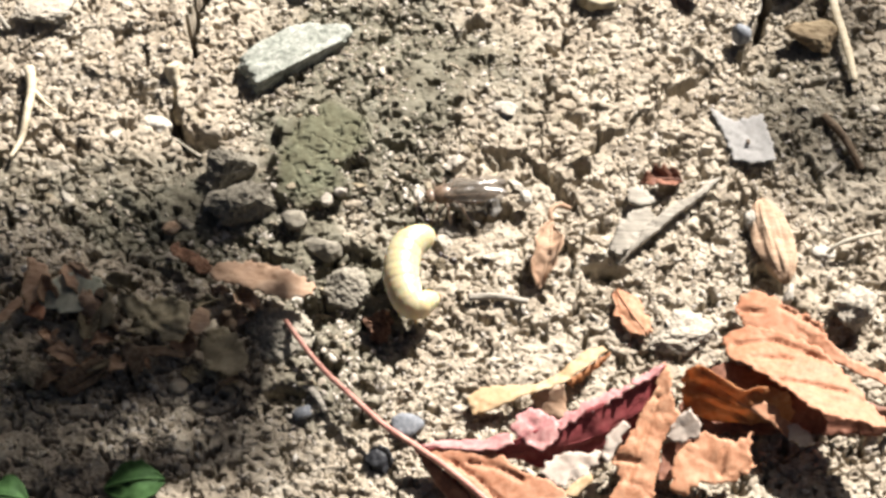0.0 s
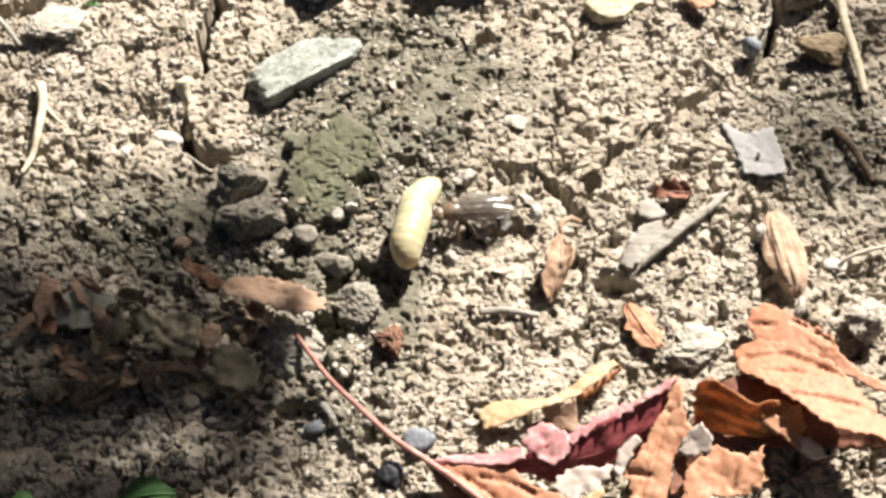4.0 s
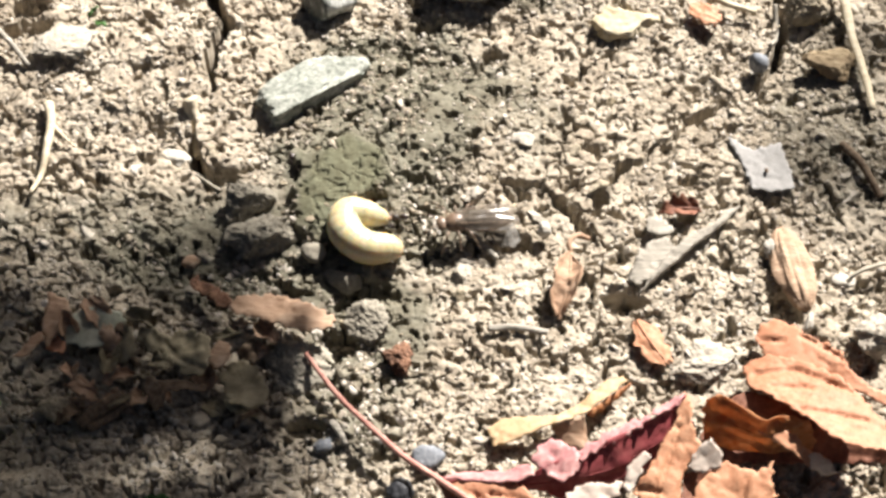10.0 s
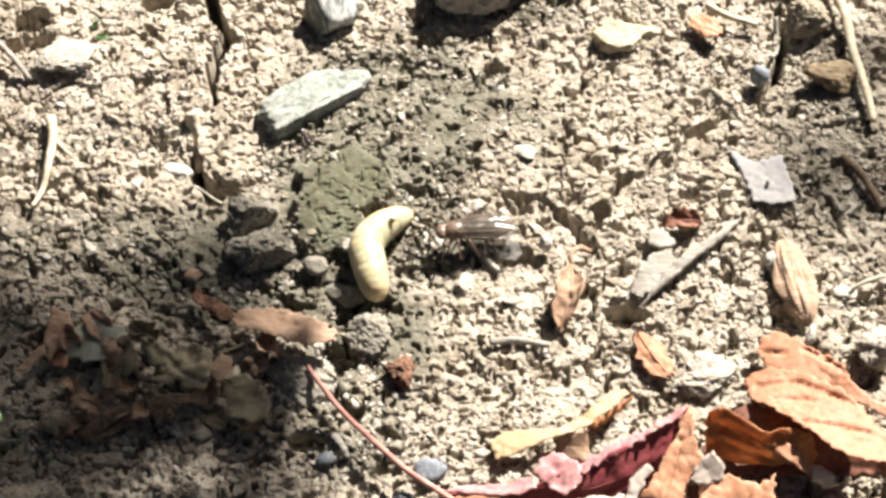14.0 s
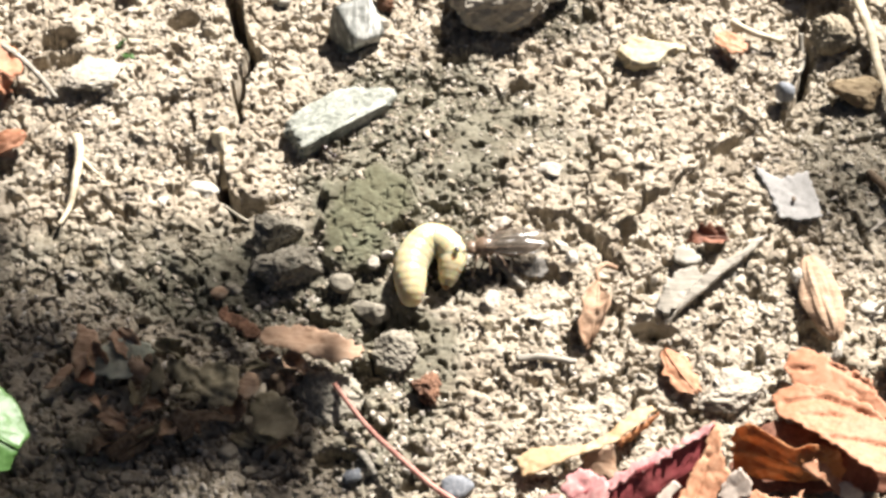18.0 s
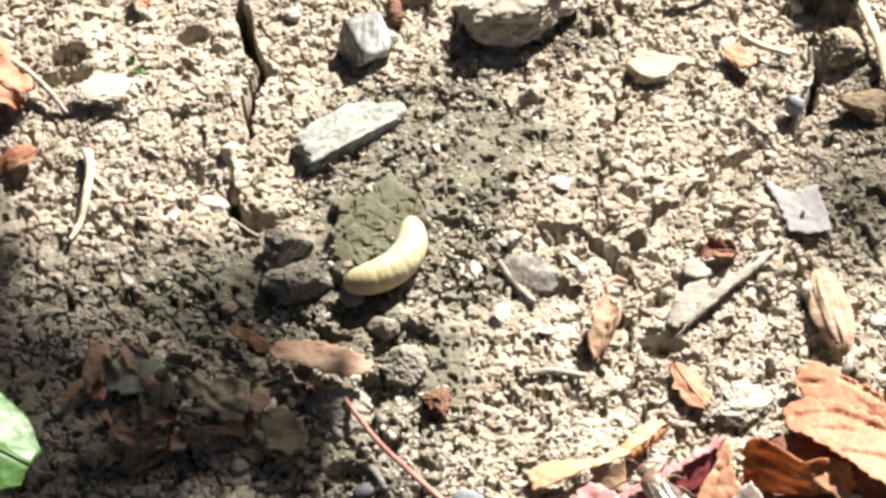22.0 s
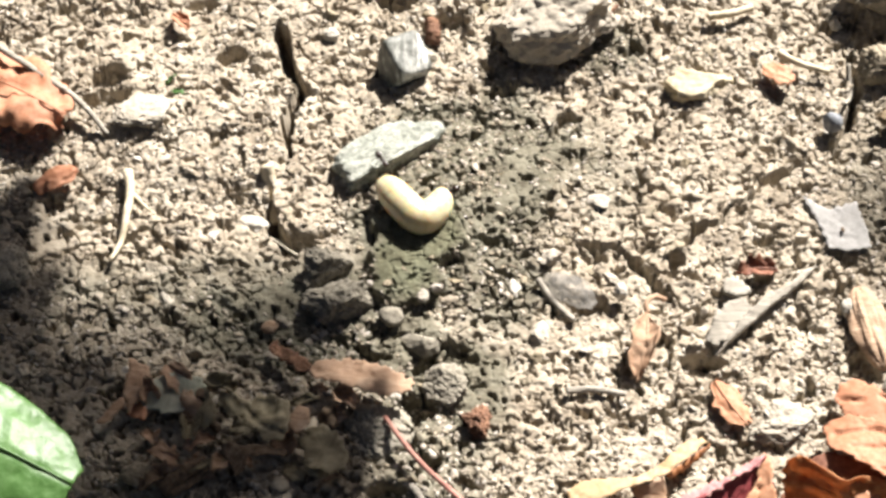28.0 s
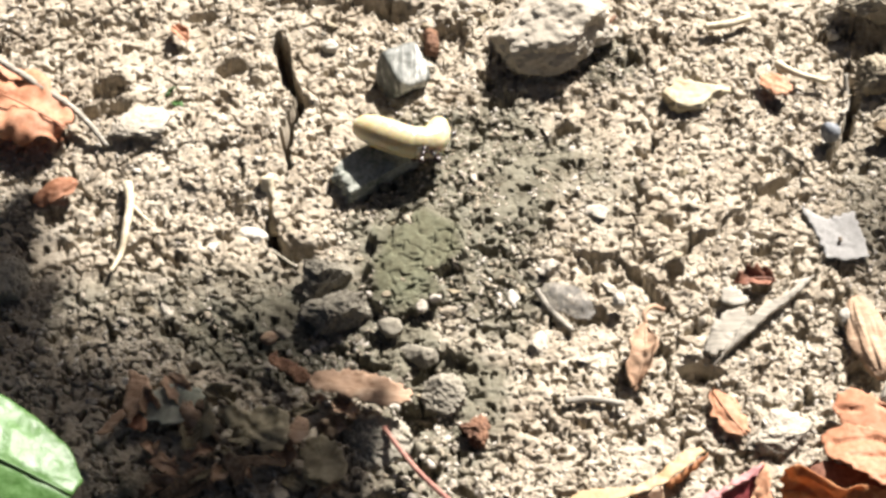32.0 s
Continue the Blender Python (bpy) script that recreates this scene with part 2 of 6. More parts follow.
WING = glassy("clear_wing", [(0.09, 0.075, 0.055), (0.2, 0.165, 0.13)], 0.36, 0.24)
SKIN = glassy("torn_wing", [(0.16, 0.15, 0.13), (0.3, 0.28, 0.25)], 0.34, 0.6, 0.3)

# ---- relief of the ground ----
LATTICE = np.random.RandomState(11).rand(256, 256)
LATTICE_B = np.random.RandomState(12).rand(256, 256)
LATTICE_C = np.random.RandomState(13).rand(256, 256)


def value_noise(x, y, k=0):
    x, y = np.asarray(x) + 37.7 * k + 900, np.asarray(y) + 91.3 * k + 900
    i, j = np.floor(x).astype(int), np.floor(y).astype(int)
    u, v = x - i, y - j
    u, v = u * u * (3 - 2 * u), v * v * (3 - 2 * v)
    a, b = LATTICE[i % 256, j % 256], LATTICE[(i + 1) % 256, j % 256]
    c, d = LATTICE[i % 256, (j + 1) % 256], LATTICE[(i + 1) % 256, (j + 1) % 256]
    return (a * (1 - u) + b * u) * (1 - v) + (c * (1 - u) + d * u) * v


def fbm(x, y, k=0, octaves=4):
    total, amp = 0, 0.5
    for o in range(octaves):
        total = total + amp * value_noise(np.asarray(x) * 2 ** o, np.asarray(y) * 2 ** o, k + o)
        amp *= 0.5
    return total


def lumps(x, y, k=0, tilt=0.6, gap=0.1):
    """Uneven flat plates: their height, and 1 in the gaps between them."""
    x, y = np.asarray(x) + 51.3 * k + 900, np.asarray(y) + 17.9 * k + 900
    i, j = np.floor(x).astype(int), np.floor(y).astype(int)
    near, second = np.full(x.shape, 9.0), np.full(x.shape, 9.0)
    own, lean = np.zeros(x.shape), np.zeros(x.shape)
    for a in (-1, 0, 1):
        for b in (-1, 0, 1):
            p, q = (i + a) % 256, (j + b) % 256
            dx, dy = x - (i + a + LATTICE[p, q]), y - (j + b + LATTICE_B[p, q])
            d = np.hypot(dx, dy)
            closer = d < near
            second = np.where(closer, near, np.minimum(second, d))
            rnd = LATTICE_C[p, q]
            own = np.where(closer, rnd, own)
            lean = np.where(closer, dx * (((rnd * 7.3) % 1) - 0.5) + dy * (((rnd * 13.7) % 1) - 0.5), lean)
            near = np.where(closer, d, near)
    return own + tilt * lean, np.clip(2.0 - 2.0 * (second - near) / gap, 0, 1)


def terraces(q):
    """Flat flakes with steep edges, stacked like broken crusts."""
    whole = np.floor(q)
    part_way = np.clip((q - whole - 0.5) / 0.14 + 0.5, 0, 1)
    return whole + 0.88 * part_way + 0.12 * (q - whole)


# cracks: half width, depth, and a line of places
CRACKS = [
    (1.1, 10.0, [(-55.5, 82.9), (-54.3, 74.8), (-51.1, 68.5), (-49.7, 63.8), (-51.6, 58.5), (-51.5, 45.8)]),
    (0.9, 7.0, [(-56.9, 45.1), (-55.0, 37.2), (-53.3, 28.7), (-47.6, 23.8), (-44.7, 23.0)]),
    (0.75, 14.0, [(54.3, 42.0), (49.4, 38.8), (43.9, 34.1), (39.7, 30.6), (34.4, 27.2)]),
    (0.5, 3.0, [(34.4, 27.2), (29.6, 22.7), (26.2, 21.8)]),
    (0.65, 8.0, [(9.8, 23.7), (16.0, 21.5), (20.4, 17.4), (23.5, 12.0), (25.7, 10.0)]),
    (0.9, 5.0, [(-54.8, 92.6), (-37.2, 91.2), (-29.6, 88.8)]),
    (0.8, 5.0, [(67.4, 72.2), (67.7, 63.0), (64.7, 51.1), (59.7, 42.4)]),
    (0.5, 3.0, [(68.2, 24.3), (73.3, 18.7), (75.9, 12.0)]),
    (0.6, 3.5, [(18.7, 18.8), (22.0, 14.7), (23.0, 12.0)]),
    (0.5, 3.0, [(-86.6, 26.4), (-80.0, 29.1), (-72.7, 24.1)]),
]
# hollows: place, half sizes and depth
PITS = [
    (-24.5, -14.0, 3.6, 2.6, 4.0), (-21.0, -25.5, 3.0, 2.4, 4.0), (-13.0, -31.0, 3.0, 1.8, 4.0), (-29.0, -32.0, 3.6, 2.4, 4.0), (-16.5, -8.0, 2.6, 1.6, 4.0), (-34.0, -2.0, 4.0, 2.0, 4.0),
    (-65.1, 73.0, 3.4, 2.2, 12.0), (-90.2, 62.0, 6.0, 2.3, 13.0), (-102.3, 87.8, 2.2, 1.6, 6), (-48.2, 25.2, 4.5, 3.0, 7.0),
    (10.4, 8.4, 3.4, 1.7, 9.0), (32.0, -5.5, 4.2, 2.4, 8.0), (62.5, -6.7, 3.0, 4.0, 6.0),
    (28.2, 18.1, 2.2, 1.8, 4.0), (-8.3, 23.2, 2.2, 1.2, 3.0), (7.5, 54.9, 2.0, 3.0, 4.0),
    (44.0, 14.0, 3.6, 1.8, 4.0), (-73.4, 89.2, 3.5, 1.4, 6), (-30.9, 89.3, 6, 3, 8), (-17.1, 81.5, 4.0, 6.0, 8.0), (-90.9, 68.0, 6, 3, 8), (72.5, 75.2, 4, 6, 8),
    (-17.6, -1.9, 6.0, 3.0, 2.5), (-28.0, -21.2, 4.0, 3.0, 4.0),
]
# swellings: place, half sizes and height
MOUNDS = [
    (5.7, 85.5, 14, 9, 3.0), (-68.3, 56.3, 26, 20, 2.5), (49.0, 24.5, 30, 18, 1.5), (-20.5, 38.1, 20, 14, 1.5),
    (3.7, 36.3, 22, 18, 1.2), (44.6, -18.7, 8, 5, 1.6), (-83.8, 57.2, 8, 5, 2.0), (-18.8, -9.9, 6, 5, 2.0), (71.2, 84.8, 8, 6, 4),
]


# patches of greyer silt and painted-in half shade: place, half sizes and how grey
SILT_AND_SHADE = [(-20.0, -26.0, 12, 15, 0.85), (-20.0, -9.0, 13, 15, 1.0), (-45.0, 8.0, 28, 14, 1.0), (-9.0, 17.0, 14, 17, 0.9), (-28.9, 6.7, 18, 14, 1.0), (-11.3, 42.3, 26, 24, 1.0), (-26.0, 25.5, 14, 16, 1.0), (-7.5, 53.3, 14, 18, 0.9), (77.0, 31.1, 17, 27, 0.6), (-58.2, 12.4, 40, 14, 0.7), (16.9, 72.4, 9, 8, 0.9), (-41.2, 9.5, 14, 12, 0.8)]


# green-grey earth: place and half sizes
MOSS = [(-26.0, 17.5, 8.6, 9.5), (-23.5, 23.5, 9.5, 9.5)]
# smoother crusted stretches: place and half sizes
CRUST = [(-70.9, 59.4, 26, 22), (47.2, 31.5, 14, 8), (-26.0, 25.5, 12, 14), (-64.3, 83.2, 22, 14), (4.9, 39.2, 14, 12)]


def moss_at(x, y):
    """The raised, smoother lump of green-grey earth: 1 on it."""
    inside = np.zeros(x.shape)
    edge = 0.8 * (fbm(x / 5, y / 5, 98, 3) - 0.44)
    for px, py, rx, ry in MOSS:
        inside = np.maximum(inside, np.clip((1.0 - np.hypot((x - px) / rx, (y - py) / ry) - edge) * 3, 0, 1))
    return inside


def ground_height(x, y):
    """Height of the soil in mm at places in mm."""
    x, y = np.asarray(x, float), np.asarray(y, float)
    wx, wy = x + 4.2 * (fbm(x / 4, y / 4, 60, 3) - 0.44), y + 4.2 * (fbm(x / 4, y / 4, 70, 3) - 0.44)
    rough = np.clip((fbm(x / 22, y / 22, 40, 3) - 0.3) * 3.0, 0.3, 1.0)
    h = 3.6 * (fbm(x / 34, y / 34, 1) - 0.47)
    vx = x + 0.9 * (value_noise(x / 1.7, y / 1.7, 61) - 0.5) + 0.5 * (value_noise(x / 0.7, y / 0.7, 63) - 0.5)
    vy = y + 0.9 * (value_noise(x / 1.7, y / 1.7, 62) - 0.5) + 0.5 * (value_noise(x / 0.7, y / 0.7, 64) - 0.5)
    crust = np.zeros(x.shape)
    uneven = 0.9 * (fbm(x / 10, y / 10, 97, 3) - 0.44)
    for px, py, rx, ry in CRUST:
        crust = np.maximum(crust, np.clip((1.2 - np.hypot((x - px) / rx, (y - py) / ry) - uneven) * 2.5, 0, 1))
    moss = moss_at(x, y)
    fine = (1.0 - 0.45 * crust) * (1 - 0.6 * moss)
    for sx, sy, up, gap, wide, k in ((9.0, 7.5, 0.8, 1.5, 0.06, 1), (4.6, 3.7, 0.65, 1.3, 0.09, 2), (2.7, 2.1, 0.38, 0.9, 0.11, 3), (1.5, 1.2, 0.12, 0.4, 0.15, 4)):
        top, open_gap = lumps(vx / sx, vy / sy, k, 0.55, wide)
        some = np.clip((value_noise(x / (sx * 1.5), y / (sx * 1.5), 50 + k) - 0.65) * 9, 0, 1)
        h = h + (rough * up * (top - 0.5) - gap * open_gap * some) * (fine if k > 2 else (1 - 0.35 * crust) * (1 - 0.4 * moss))
    for size, step, k in ((6.0, 0.24, 32), (2.6, 0.2, 33), (1.3, 0.1, 34)):
        n = fbm(vx / size, vy / size, k, 3)
        h = h + fine * (0.4 + 0.6 * rough) * step * (terraces(n * 8.0) - 4.0)
    h = h + 0.05 * fine * (value_noise(x / 0.6, y / 0.6, 36) - 0.5)
    h = h - 3.4 * (1 - 0.45 * crust) * (1 - 0.8 * moss) * np.clip((value_noise(vx / 2.0, vy / 1.5, 45) + 0.4 * (value_noise(vx / 0.8, vy / 0.8, 46) - 0.5) - 0.77) * 14, 0, 1)
    h = h - 1.3 * fine * np.clip((value_noise(vx / 1.15, vy / 0.9, 47) - 0.79) * 12, 0, 1)
    vary_width = 0.35 + 1.2 * value_noise(x / 5, y / 5, 21)
    fray = 0.5 * (value_noise(x / 0.9, y / 0.9, 22) - 0.5) + 0.35 * (value_noise(x / 2.2, y / 2.2, 23) - 0.5)
    for half, depth, line in CRACKS:
        best = np.full(x.shape, 99.0)
        beyond = np.zeros(x.shape)
        for (ax, ay), (bx, by) in zip(line, line[1:]):
            dx, dy = bx - ax, by - ay
            t = np.clip(((wx - ax) * dx + (wy - ay) * dy) / (dx * dx + dy * dy), 0, 1)
            d = np.hypot(wx - ax - t * dx, wy - ay - t * dy)
            across = ((wy - ay) * dx - (wx - ax) * dy) * (1 if dx > 0 else -1) > 0
            beyond = np.where(d < best, across, beyond)
            best = np.minimum(best, d)
        width = half * vary_width
        h = h + half * 0.8 * beyond * np.exp(-best / 3.5)
        ragged = best + fray
        h = h - depth * 2.0 * np.clip((1.15 - ragged / width) * 5, 0, 1)
    uneven = 1.4 * (fbm(x / 2.6, y / 2.6, 90, 3) - 0.44)
    for px, py, rx, ry, depth in PITS:
        d = np.hypot((wx - px) / rx, (wy - py) / ry) + uneven
        h = h - min(3.4, depth * 0.8) * np.clip((1.0 - d) * 5, 0, 1)
        h = h + 0.15 * depth * np.exp(-((wx - px - 0.3 * ry) / (rx * 1.1)) ** 2 - ((wy - py - ry * 1.5) / (ry * 0.6 + 0.6)) ** 2)
    for px, py, rx, ry, up in MOUNDS:
        d = np.hypot((wx - px) / rx, (wy - py) / ry)
        h = h + up * np.clip(1.2 - d, 0, 1) * 0.9
    h = h + 2.4 * np.clip(moss * 3, 0, 1)
    far = np.clip((np.hypot(x, y) - 250) / 300, 0, 1)
    return h * (1 - far)


def ground_z(x, y):
    return float(ground_height(np.array([x]), np.array([y]))[0])


# ---- building blocks ----
def place_of(ob):
    p = Vector((0, 0, 0))
    while ob:
        p += ob.location
        ob = ob.parent
    return p


def mesh_of(name, verts, faces, mat, smooth=True):
    """A mesh from arrays in mm."""
    me = bpy.data.meshes.new(name)
    me.from_pydata([(float(v[0]) * S, float(v[1]) * S, float(v[2]) * S) for v in verts], [], [tuple(int(i) for i in f) for f in faces])
    if smooth:
        me.polygons.foreach_set("use_smooth", [True] * len(me.polygons))
    me.materials.append(mat)
    me.update()
    return me


def part(name, verts, faces, mat, parent=None, label="", smooth=True, origin=None):
    """One mesh object; verts in mm of the world, origin its own zero point."""
    verts = np.asarray(verts, float)
    base = np.array(origin if origin is not None else verts.mean(axis=0), float)
    ob = new(name, mesh_of(name, verts - base, faces, mat, smooth))
    ob.location = Vector(base) * S
    if parent:
        ob.location -= place_of(parent)
        ob.parent = parent
    if label:
        tagged(ob, label)
    return ob


def holder(name, place, label, category, group=""):
    ob = new(name)
    ob.empty_display_size = 0.005
    ob.location = Vector(place) * S
    return tagged(ob, label, category, group)


def ball(level):
    bm = bmesh.new()
    bmesh.ops.create_icosphere(bm, subdivisions=level, radius=1)
    v = np.array([p.co[:] for p in bm.verts])
    f = [[p.index for p in q.verts] for q in bm.faces]
    bm.free()
    return v, f


BALLS = {level: ball(level) for level in (1, 2, 3, 4, 5, 6)}


def turn(v, rx=0, ry=0, rz=0):
    m = np.array(Euler((radians(rx), radians(ry), radians(rz))).to_matrix())
    return np.asarray(v) @ m.T


def rock(size, seed, level=4, facets=9, rough=0.12, cut=0.72, pits=0.0, crumble=0.0, boxy=False):
    """A broken stone or lump, half sizes in mm, cut by flat faces and roughened."""
    rng = np.random.RandomState(seed)
    v, f = BALLS[level]
    v = v.copy()
    if boxy:
        v = 0.85 * v / ((np.abs(v) ** 8).sum(axis=1) ** 0.125)[:, None]
    for _ in range(facets):
        n = rng.normal(size=3)
        n /= np.linalg.norm(n)
        over = np.maximum(0, v @ n - rng.uniform(cut, 0.95))
        v -= over[:, None] * n
    off = Vector(rng.uniform(-50, 50, 3))
    size = np.array(size, float)
    small = size.min()
    for i, p in enumerate(v):
        q = Vector(p)
        d = noise.noise(q * 1.6 + off) * 0.9 + noise.noise(q * 4.5 + off) * 0.55 + noise.noise(q * 10 + off) * 0.3 + noise.noise(q * 23 + off) * 0.16
        if crumble:
            d += crumble * (0.5 - abs(noise.noise(q * 3.3 - off)) * 2.2 - abs(noise.noise(q * 7.5 - off)) * 1.4 - abs(noise.noise(q * 16 - off)) * 0.8)
        if pits:
            d -= pits * max(0, noise.noise(q * 7 - off)) * 3
        v[i] = p * (1 + rough * d)
    return v * size, f


def stone(name, label, xy, size, seed, mat, rot=(0, 0, 0), sink=0.35, level=4, category="stone", **more):
    v, f = rock(size, seed, level, **more)
    v = turn(v, *rot)
    z = ground_z(*xy) - v[:, 2].min() - sink * (v[:, 2].max() - v[:, 2].min())
    ob = part(name, v + [xy[0], xy[1], z], f, mat)
    return tagged(ob, label, category)


def spline(points, n):
    """A smooth line through points (Catmull-Rom), n samples."""
    p = np.array(points, float)
    p = np.vstack([2 * p[0] - p[1], p, 2 * p[-1] - p[-2]])
    out = []
    for s in np.linspace(0, len(p) - 3 - 1e-9, n):
        i = int(s)
        t = s - i
        a, b, c, d = p[i:i + 4]
        out.append(0.5 * (2 * b + (c - a) * t + (2 * a - 5 * b + 4 * c - d) * t * t + (3 * b - a - 3 * c + d) * t ** 3))
    return np.array(out)


def tube(points, r0, r1, n=24, sides=8, seed=0, rough=0.12, flat=1.0):
    """A tapering rod along a line, with closed ends."""
    rng = np.random.RandomState(seed)
    c = spline(points, n)
    tang = np.gradient(c, axis=0)
    tang /= np.linalg.norm(tang, axis=1)[:, None] + 1e-9
    verts, faces = [], []
    for i in range(n):
        side = np.cross(tang[i], [0, 0, 1.0])
        side /= np.linalg.norm(side) + 1e-9
        up = np.cross(side, tang[i])
        r = r0 + (r1 - r0) * i / (n - 1)
        for k in range(sides):
            a = 2 * math.pi * k / sides
            q = r * (1 + rough * rng.uniform(-1, 1))
            verts.append(c[i] + side * math.cos(a) * q + up * math.sin(a) * q * flat)
    for i in range(n - 1):
        for k in range(sides):
            a, b = i * sides + k, i * sides + (k + 1) % sides
            faces.append((a, b, b + sides, a + sides))
    faces.append(tuple(range(sides))[::-1])
    faces.append(tuple((n - 1) * sides + k for k in range(sides)))
    return np.array(verts), faces


def sheet(rows, nu=40, nv=24, thick=0.22, wrinkle=0.5, ragged=0.6, teeth=(0, 0), seed=0, wave=6.0, vein=0.0, fold=0.0):
    """A curled leaf piece: rows of edge and inner points (each row a line across), lofted into a smooth sheet with
    wrinkles, ragged edges, teeth (count and depth) and a thickness."""
    rng = np.random.RandomState(seed)
    cross = [spline(r, nv) for r in rows]
    grid = np.array([spline([c[j] for c in cross], nu) for j in range(nv)]).transpose(1, 0, 2)
    off = rng.uniform(0, 90, 2)
    u, w = np.meshgrid(np.linspace(0, 1, nu), np.linspace(-1, 1, nv), indexing="ij")
    du = np.gradient(grid, axis=0)
    dv = np.gradient(grid, axis=1)
    nrm = np.cross(du, dv)
    nrm /= np.linalg.norm(nrm, axis=2)[..., None] + 1e-9
    if nrm[..., 2].mean() < 0:
        nrm = -nrm
    x, y = grid[..., 0], grid[..., 1]
    bumpy = wrinkle * ((fbm(x / wave + off[0], y / wave + off[1], 3, 3) - 0.43) * 3 + (value_noise(x / 1.6 + off[0], y / 1.6, 5) - 0.5) * 0.5)
    if vein:
        bumpy = bumpy + vein * np.abs(np.sin((u * 7 + np.abs(w) * 1.2) * math.pi)) - vein * 1.5 * np.exp(-(w / 0.08) ** 2)
    if fold:
        phase = w * 0.9 + u * 0.5 + 2.2 * fbm(u * 2.2 + off[0], w * 1.3 + off[1], 9, 3)
        bumpy = bumpy + 2 * fold * value_noise(u * 4 + off[1], w * 2, 10) * (np.abs((phase % 1.0) - 0.5) * 2 - 0.5)
    grid = grid + nrm * bumpy[..., None]
    edge_dir = dv / (np.linalg.norm(dv, axis=2)[..., None] + 1e-9)
    amount = np.sign(w) * np.clip(np.abs(w) * 2 - 1, 0, 1)
    jag = (value_noise(u * 9 + off[0], np.sign(w) * 3 + off[1], 7) - 0.55) * 2 * ragged
    if teeth[0]:
        jag = jag + teeth[1] * (((u * teeth[0]) % 1.0) - 0.5)
    grid = grid + edge_dir * (amount * jag)[..., None]
    end_dir = du / (np.linalg.norm(du, axis=2)[..., None] + 1e-9)
    end = np.sign(u - 0.5) * np.clip(np.abs(u * 2 - 1) * 2 - 1, 0, 1)
    grid = grid + end_dir * (end * (value_noise(w * 5 + off[1], off[0] + np.sign(u - 0.5), 8) - 0.55) * 2 * ragged)[..., None]
    top = grid.reshape(-1, 3)
    bottom = (grid - nrm * thick).reshape(-1, 3)
    faces = []
    n = nu * nv
    for i in range(nu - 1):
        for j in range(nv - 1):
            a = i * nv + j
            faces.append((a, a + nv, a + nv + 1, a + 1))
            faces.append((n + a, n + a + 1, n + a + nv + 1, n + a + nv))
    for i in range(nu - 1):
        for j in (0, nv - 1):
            a, b = i * nv + j, (i + 1) * nv + j
            faces.append((a, b, n + b, n + a) if j else (b, a, n + a, n + b))
    for j in range(nv - 1):
        for i in (0, nu - 1):
            a, b = i * nv + j, i * nv + j + 1
            faces.append((b, a, n + a, n + b) if i else (a, b, n + b, n + a))
    return np.vstack([top, bottom]), faces


def blade_rows(base, tip, width, lift=0.5, curl=1.0, bend=0.0, sag=0.0, n=7, blunt=0.8, point=0.15):
    """Rows for sheet(): a leaf blade from base to tip (x, y, z each), broadest in its middle; curl lifts its edges."""
    base, tip = np.array(base, float), np.array(tip, float)
    axis = tip - base
    length = np.linalg.norm(axis)
    axis /= length
    side = np.cross(axis, [0, 0, 1.0])
    side /= np.linalg.norm(side)
    up = np.cross(side, axis)
    rows = []
    for i in range(n):
        s = i / (n - 1)
        half = width * 0.5 * max(point, math.sin(math.pi * min(1, max(0, s * 0.94 + 0.03))) ** blunt)
        c = base + axis * length * s + side * bend * math.sin(math.pi * s) + up * (lift * math.sin(math.pi * s) - sag * s * s)
        rows.append([c + side * half * w + up * curl * abs(w) ** 1.6 * half / (width * 0.5) for w in (-1, -0.5, 0, 0.5, 1)])
    return rows


